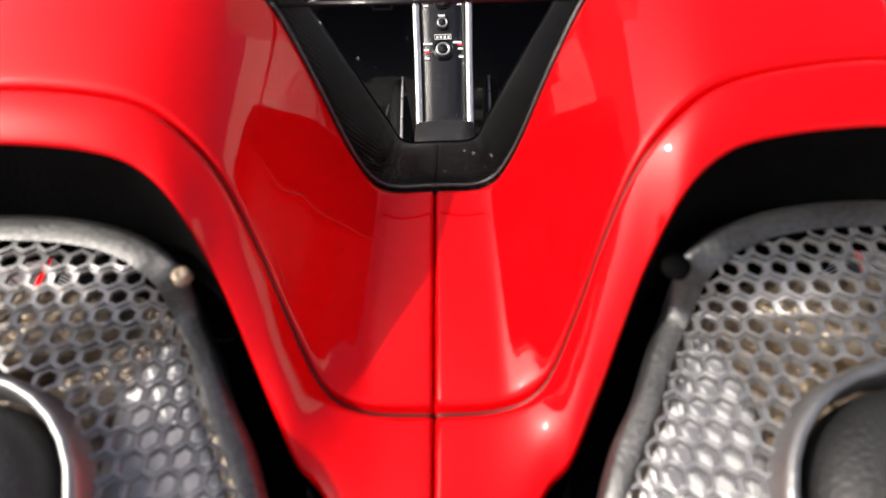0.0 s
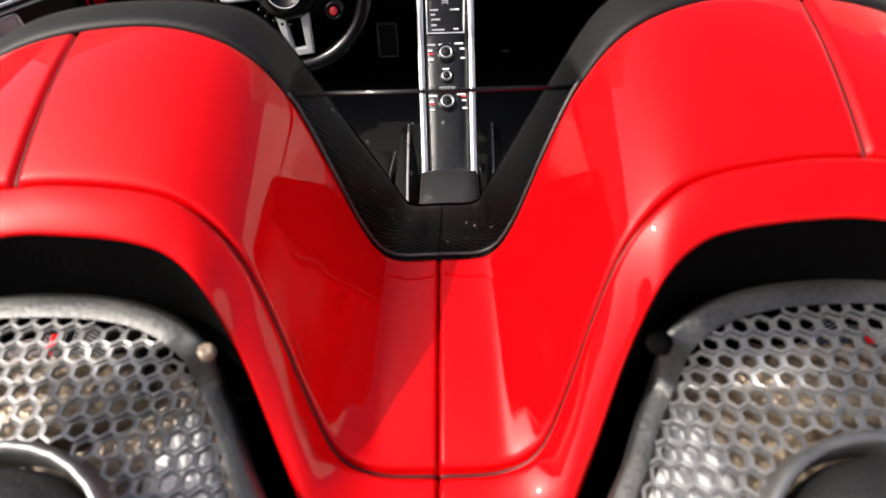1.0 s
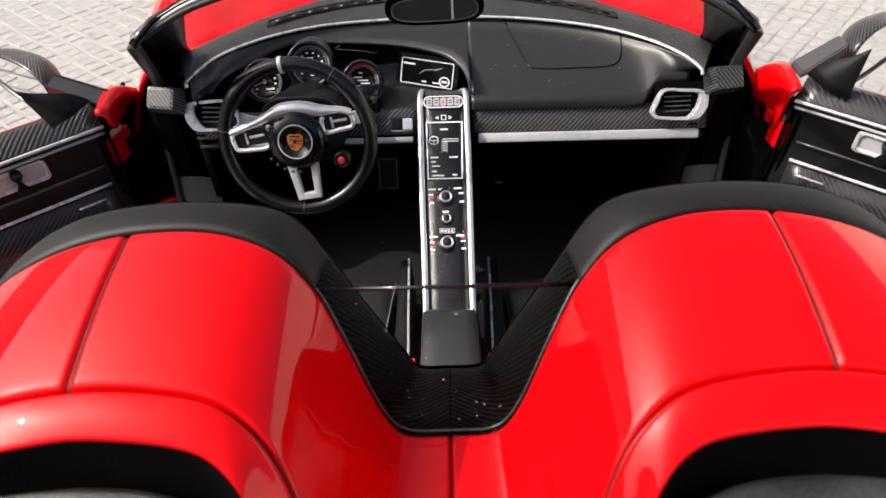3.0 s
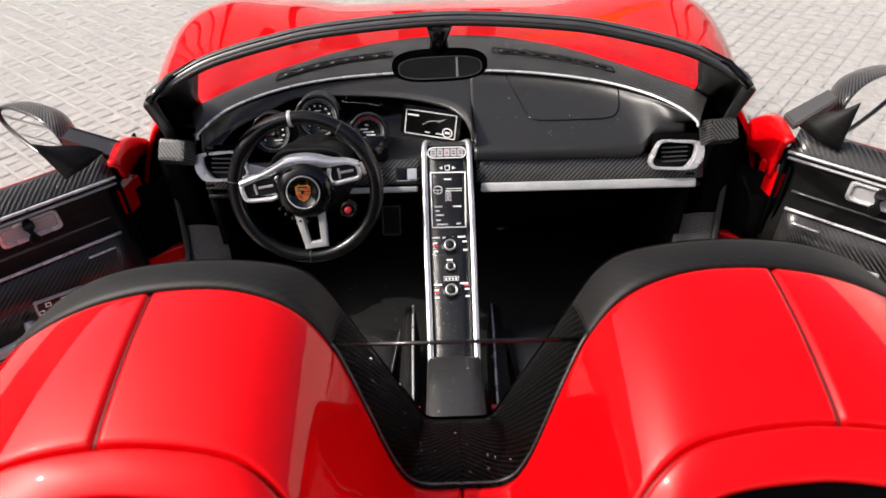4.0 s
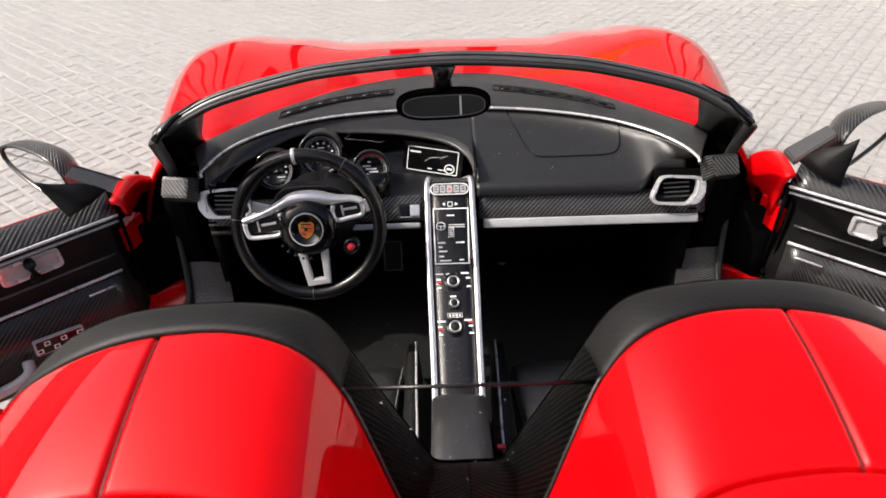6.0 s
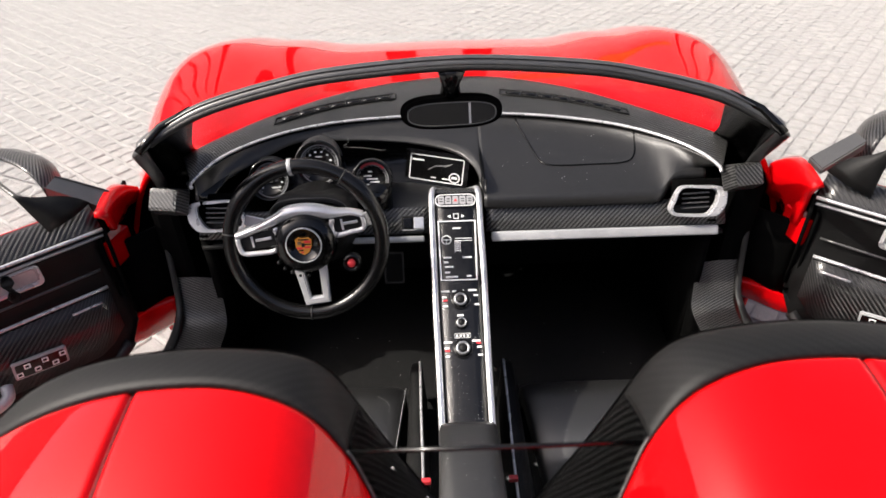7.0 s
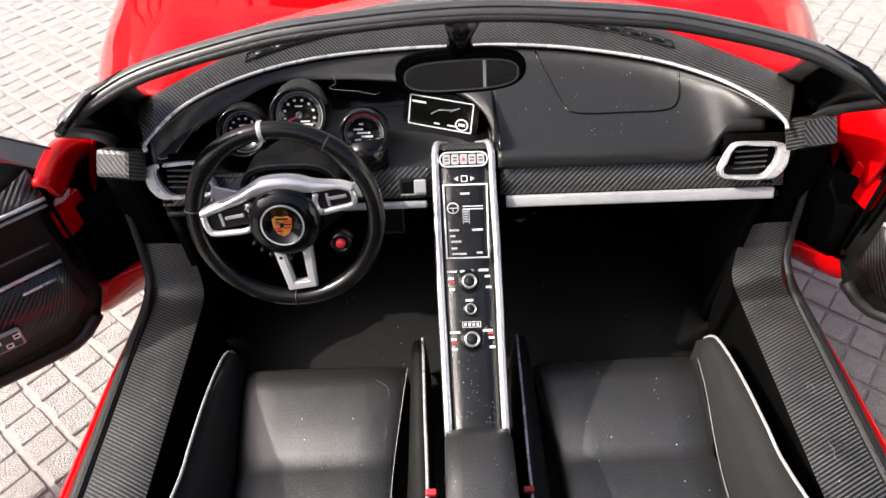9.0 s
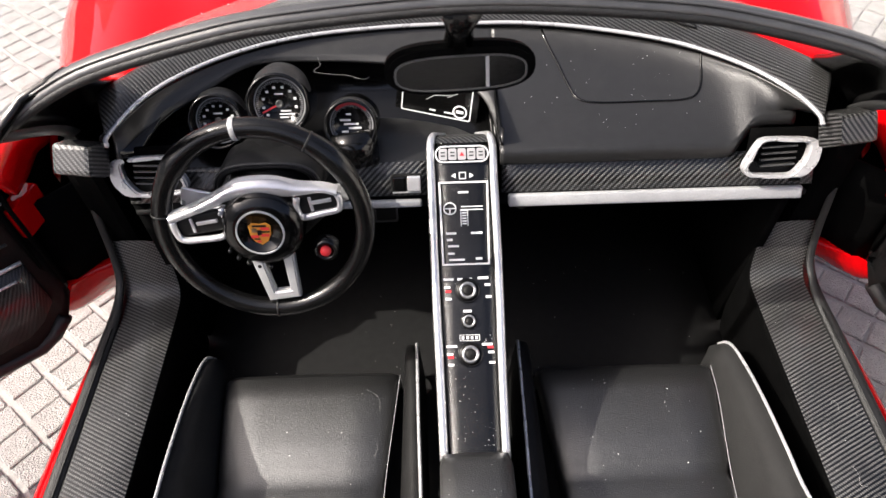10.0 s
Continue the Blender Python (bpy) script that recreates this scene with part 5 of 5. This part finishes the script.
    for k in range(6):
        ring_plate("switch_mark", rounded(.013, .012, .001), rounded(.008, .007, .001), .001, WHITE, switch, "", sm @ Matrix.Translation((-.045 + .018 * (k % 6), .008 if k % 2 else -.009, .009)))
    plate("switch_face", rounded(.1, .036, .004), .001, GLOSS, switch, "", sm @ Matrix.Translation((0, 0, .0082)))
    tube("grab_handle", spline([D(.3, -.02, .43), D(.31, -.045, .415), D(.36, -.05, .405), D(.43, -.045, .41), D(.44, -.02, .43)], 20), .013, STRIP, door, "silver grab handle", 10)
    tube("pocket_line", [D(u, -.012, .526 + .012 * u) for u in np.linspace(.06, .125, 6)], .0028, SILVER, door, "short bright line", 6)
    # Door mirror: sail, arm, carbon shell, glass.
    rise = .016 if sgn > 0 else -.018
    base_a, base_b, tip = D(.0, .035, .738), D(.095, .02, .728), Vector((.884, 1.54, .84) if sgn > 0 else (-.922, 1.54, .79))
    rows = []
    for t in np.linspace(0, 1, 8):
        pa, pb = base_a.lerp(tip, t), base_b.lerp(tip, t)
        pa = pa + Vector((0, 0, .03 * math.sin(math.pi * min(t + .15, 1)) * (1 - t)))
        rows.append([pa, pa.lerp(pb, .5) + Vector((-sgn * .006, -.006, 0)) * (1 - t), pb])
    sheet("mirror_sail", rows, BLACK, door, "black mirror sail", thick=.01, flip=sgn > 0)
    bm = bmesh.new()
    bmesh.ops.create_cube(bm, size=1)
    for v in bm.verts:
        t = v.co.x + .5
        p = Vector((.812, 1.66, .716 + rise)).lerp(Vector((.89, 1.652, .78 + rise) if sgn > 0 else (.905, 1.652, .76 + rise)), t)
        v.co = Vector((sgn * p.x, p.y + v.co.y * (.06 - .012 * t), p.z + v.co.z * (.016 + .01 * t)))
    bmesh.ops.bevel(bm, geom=bm.edges[:], offset=.003, segments=2, affect="EDGES")
    part("mirror_arm", bm, HEADER, door, "gloss black mirror arm")
    along, out_n = Vector((sgn * .84, .54, 0)), Vector((sgn * .54, -.84, 0))
    hc = Vector((sgn * 1.04, 1.722, .756 if sgn > 0 else .718))
    back = []
    for a_ in np.linspace(0, 1, 10):
        k = math.sqrt(max(0, 1 - (a_ * .985) ** 2.4))
        row = []
        for w in np.linspace(0, 2 * math.pi, 32, endpoint=False):
            c_, s_ = math.cos(w), math.sin(w)
            c_, s_ = math.copysign(abs(c_) ** .75, c_), math.copysign(abs(s_) ** .8, s_)
            row.append(hc + along * (.135 * k * c_ - .015 * a_) + Vector((0, 0, (.058 - .018 * c_) * k * s_ + .012 * c_ * k)) + Vector((-sgn * .02, .09, 0)) * a_)
        back.append(row)
    shell = sheet("mirror_shell", back, CARBON_FINE, door, "woven carbon mirror shell", close=True, flip=sgn < 0, thick=.005)
    rim_row = np.array([list(p) for p in back[0]])
    cen = rim_row.mean(0)
    gl = cen + (rim_row - cen) * .93 - np.array(out_n) * .005
    build("mirror_glass", [tuple(p) for p in gl], [list(range(32)) if sgn < 0 else list(range(32))[::-1]], MIRROR, shell, "mirror glass", smooth=False)

# ---- wheels ----
for x, y in ((.8, 2.4), (-.8, 2.4), (.8, -.33), (-.8, -.33)):
    m = Matrix.Translation((x, y, .335)) @ Matrix.Rotation(radians(90), 4, "Y")
    lathe("road_wheel", [(.24, -.12), (.3, -.125), (.33, -.1), (.335, 0), (.33, .1), (.3, .125), (.24, .12), (.22, .06), (0, .05)], RUBBER, car, "black tyre on a dark rim", m, 40)

# ---- dust and fibres lying on the seats and console ----
rng = random.Random(4)
specks_v, specks_f = [], []


def speck(p, r):
    b = len(specks_v)
    for w in range(5):
        a_ = w * 1.2566 + rng.random() * .6
        k = r * rng.uniform(.6, 1.2)
        specks_v.append((p[0] + k * math.cos(a_), p[1] + k * math.sin(a_), p[2] + .0004))
    specks_v.append((p[0], p[1], p[2] + r))
    specks_f.extend([b + w, b + (w + 1) % 5, b + 5] for w in range(5))


for k in range(46):
    x, y = rng.uniform(.18, .44) * rng.choice((-1, 1, 1)), rng.uniform(1.06, 1.41)
    speck((x, y, float(np.interp(y, ycut[::-1], zcut[::-1])) + .003), rng.choice((.0007, .0008, .001, .0016)))
for k in range(46):
    x, y = rng.uniform(.17, .46), rng.uniform(1.0, 1.42)
    speck((x, y, float(np.interp(y, ycut[::-1], zcut[::-1])) + .003), rng.choice((.0005, .0006, .0008, .0011)))
for k in range(40):
    x, y = rng.uniform(.59, .672) * rng.choice((-1, 1)), rng.uniform(1.0, 1.54)
    speck((x, y, .3775), rng.choice((.0005, .0006, .0009)))
for k in range(40):
    x, y = rng.uniform(.12, .54) * rng.choice((-1, 1)), rng.uniform(1.47, 1.8)
    speck((x, y, .1805), rng.choice((.0006, .0008, .0012)))
for k in range(34):
    x, y = rng.uniform(-.05, .05), rng.uniform(.98, 1.18)
    speck((x, y, float(np.interp(y, [.98, 1.1, 1.185], [.4795, .4735, .4595]))), rng.choice((.0005, .0006, .0008, .001)))
for k in range(42):
    x, y = rng.uniform(.09, .44), rng.uniform(1.68, 1.86)
    speck((x, y, pad_z(x, y) + .0005), rng.choice((.0006, .0008, .0012)))
for k in range(90):
    p = on_console(rng.uniform(.72, .97) if k % 3 else rng.uniform(.15, .9), rng.uniform(-.04, .04), .001).translation
    speck(p, rng.choice((.0003, .0004, .0005, .0008)))
HAIR = material("pale_hair", (0.35, 0.35, 0.34), 0.6)
for k in range(70):
    i, t = rng.randrange(41), rng.uniform(.12, .88)
    p = lower[i] * (1 - t) + foot[i] * t + np.array([0, .02, .01]) * 4 * t * (1 - t)
    speck(p + (0, 0, .0006), rng.choice((.0006, .0008, .001)))
for k in range(60):
    i, t = rng.randrange(6, 65), rng.uniform(.12, .85)
    speck(trim[i] * (1 - t) + foot_in[i] * t + (0, 0, .006 * 4 * t * (1 - t) + .0006), rng.choice((.0005, .0006, .0009)))
for k in range(26):
    w_ = rng.uniform(-.9, .9)
    h = rng.uniform(.88, 1.01)
    speck((w_ * (.045 + (h - .872) * .56), .649 + .46 * (h - .872) + .0005, h), rng.choice((.0005, .0006, .0008)))
DUST = material("pale_dust", (0.7, 0.7, 0.68), 0.8)
tagged(build("dust_specks", specks_v, specks_f, DUST), "pale specks of dust on the seats and console", "dust", kind="stuff")


def fibre(pts, label):
    return tagged(tube("fibre", spline(pts, 24), .0002, HAIR, None, "", 5), label, "fibre")


fibre([(-.268, 1.862, .739), (-.262, 1.84, .736), (-.272, 1.825, .734), (-.24, 1.815, .734), (-.21, 1.81, .734), (-.18, 1.795, .735), (-.168, 1.8, .736)], "thin pale fibre lying on the instrument hood")
fibre([(-.2, 1.398, .302), (-.18, 1.385, .302), (-.172, 1.37, .302), (-.172, 1.352, .302)], "short pale fibre lying on the seat")
fibre([(-.176, 1.29, .299), (-.174, 1.278, .299), (-.178, 1.262, .299)], "short pale fibre lying on the seat")
fibre([(-.176, 1.166, .2835), (-.167, 1.17, .2835), (-.163, 1.158, .283), (-.168, 1.146, .283), (-.174, 1.15, .283)], "curled pale fibre lying on the seat")
fibre([(.63, 1.3, .379), (.636, 1.308, .38), (.642, 1.3, .38), (.638, 1.288, .38)], "curled pale fibre lying on the door sill")
fibre([(.622, 1.19, .379), (.626, 1.176, .379), (.622, 1.16, .379), (.632, 1.156, .379)], "curled pale fibre lying on the door sill")

# ---- ground: paving of small raised blocks ----
ground = tagged(build("ground", [(-400, -400, -.01), (400, -400, -.01), (400, 400, -.01), (-400, 400, -.01)], [[0, 1, 2, 3]], PAVING, smooth=False), "pale concrete paving", "paving", kind="structure")
AX = (.767, -.641)
AY = (.641, .767)
PU, PV = .0785, .0955
bed = [(u * PU * AX[0] + v * PV * AY[0], u * PU * AX[1] + v * PV * AY[1], -.001) for u, v in ((-110, -80), (110, -80), (110, 110), (-110, 110))]
build("joint_bed", bed, [[0, 1, 2, 3]], JOINT, ground, "pale mortar bed between the paving blocks", False)
bw, bl, bh, bb = PU - .0055, PV - .016, .0055, .003


def block_shape(wx, wy, h, b):
    v = []
    for k, z in ((1, 0), (1, h - b * .8), (1, h)):
        ix, iy = (wx / 2 - (b if z == h else 0)), (wy / 2 - (b if z == h else 0))
        v += [(-ix, -iy, z), (ix, -iy, z), (ix, iy, z), (-ix, iy, z)]
    f = [[8, 9, 10, 11]]
    for a_ in (0, 4):
        for j in range(4):
            f.append([a_ + j, a_ + (j + 1) % 4, a_ + 4 + (j + 1) % 4, a_ + 4 + j])
    return np.array(v), f


shape_v, shape_f = block_shape(bw, bl, bh, bb)
turn2 = np.array([[AX[0], AX[1], 0], [AY[0], AY[1], 0], [0, 0, 1]])
near, far_v, far_f = [], [], []
rng = random.Random(11)
for i in range(-110, 110):
    for j in range(-80, 110):
        u, v = i * PU, j * PV + .048
        x, y = u * AX[0] + v * AY[0], u * AX[1] + v * AY[1]
        if abs(x) < .8 and -1.2 < y < 3.1:
            continue
        jx, jy, jz = rng.uniform(-.002, .002), rng.uniform(-.002, .002), rng.uniform(-.0016, .0012)
        if -1.5 < x < -.68 and 1.0 < y < 2.05:
            near.append((x + jx, y + jy, jz))
            continue
        base = len(far_v) * 12
        far_v.append(shape_v @ turn2 + (x + jx, y + jy, jz))
        far_f += [[base + k for k in f] for f in shape_f]
me = bpy.data.meshes.new("paving_block")
me.from_pydata((shape_v @ turn2 * K).tolist(), [], shape_f)
me.materials.append(PAVING)
for x, y, z in near[:300]:
    ob = new("paving_block", me)
    ob.location = (x * K, y * K, z * K)
    ob.parent = ground
for x, y, z in near[300:]:
    base = len(far_v) * 12
    far_v.append(shape_v @ turn2 + (x, y, z))
    far_f += [[base + k for k in f] for f in shape_f]
me = bpy.data.meshes.new("paving_blocks")
me.from_pydata((np.vstack(far_v) * K).tolist(), [], far_f)
me.materials.append(PAVING)
rest = new("paving_blocks", me)
rest.parent = ground
tagged(rest, "pale raised paving blocks", kind="stuff")

# ---- walls that close the place: north shows in the paint, the others are unseen ----
PLASTER = grain(material("white_plaster", (0.7, 0.7, 0.68), 0.8), 3.0, 0.02, 5.0, ((0.44, 0.44, 0.43), (0.56, 0.555, 0.54)))
# Kept pale so the added walls throw fill light into the shade.
PLASTER_BOUNCE = grain(material("bounce_plaster", (0.3, 0.3, 0.29), 0.85), 3.0, 0.02, 5.0, ((0.5, 0.49, 0.47), (0.6, 0.585, 0.555)))
DARK_GLASS = material("dark_window_glass", (0.02, 0.02, 0.022), 0.08)
CLOTH = grain(material("orange_cloth", (0.75, 0.3, 0.02), 0.8), 9.0, 0.01, 3.0, ((0.68, 0.25, 0.015), (0.8, 0.34, 0.03)))
FAR, DEEP = 66.0, 4.0


def wall_with_openings(name, openings, mat, m, label, tall=30.0):
    """A thick wall, FAR * 2 long, with openings (from, to, sill, head) along it, glazed deep inside."""
    edges = [-FAR] + [e for o in openings for e in o[:2]] + [FAR]
    bm = bmesh.new()
    boxes = [(edges[k], edges[k + 1], 0, tall) for k in range(0, len(edges), 2)]
    for a_, b_, lo, hi in openings:
        boxes += [(a_, b_, hi, tall)] + ([(a_, b_, 0, lo)] if lo else [])
    for a_, b_, lo, hi in boxes:
        made = bmesh.ops.create_cube(bm, size=1)["verts"]
        for v in made:
            v.co = Vector(((a_ + b_) / 2 + v.co.x * (b_ - a_), v.co.y * DEEP, (lo + hi) / 2 + v.co.z * (hi - lo)))
    bm.transform(m)
    wall_ = tagged(part(name, bm, mat), label, "wall", kind="structure")
    for a_, b_, lo, hi in openings:
        block("window_pane", (b_ - a_, .3, hi - lo), DARK_GLASS, wall_, "dark window glass", m @ Matrix.Translation(((a_ + b_) / 2, .8, (lo + hi) / 2)), 0)
    return wall_


front_wall = wall_with_openings("wall_north", [(-52, -50, 4, 38), (-45, -43.5, 4, 38), (-38, -36, 4, 38), (-30, -28.5, 4, 38), (-22, -19, 2, 40), (-12, -9, 2, 40), (-5, -2, 2, 40), (3, 6, 2, 40), (26, 28, 4, 38), (34, 36, 4, 38), (43, 45, 4, 38)], PLASTER, pose(0, FAR + 2, 0), "white plastered wall with tall dark windows", 46.0)
plate("awning", [(0, 0), (12, 0), (12, 5), (0, 5)], .4, CLOTH, front_wall, "orange cloth awning", pose(8.5, FAR - 4.6, 24, 60))
# Three unseen walls, added to close the place and bounce light.
wall_with_openings("wall_south", [], PLASTER_BOUNCE, pose(0, -FAR - 2, 0), "plain unseen wall added to bounce fill light")
wall_with_openings("wall_east", [], PLASTER_BOUNCE, pose(FAR + 2, 0, 0, 0, 0, 90), "plain unseen wall added to bounce fill light")
wall_with_openings("wall_west", [], PLASTER_BOUNCE, pose(-FAR - 2, 0, 0, 0, 0, 90), "plain unseen wall added to bounce fill light")
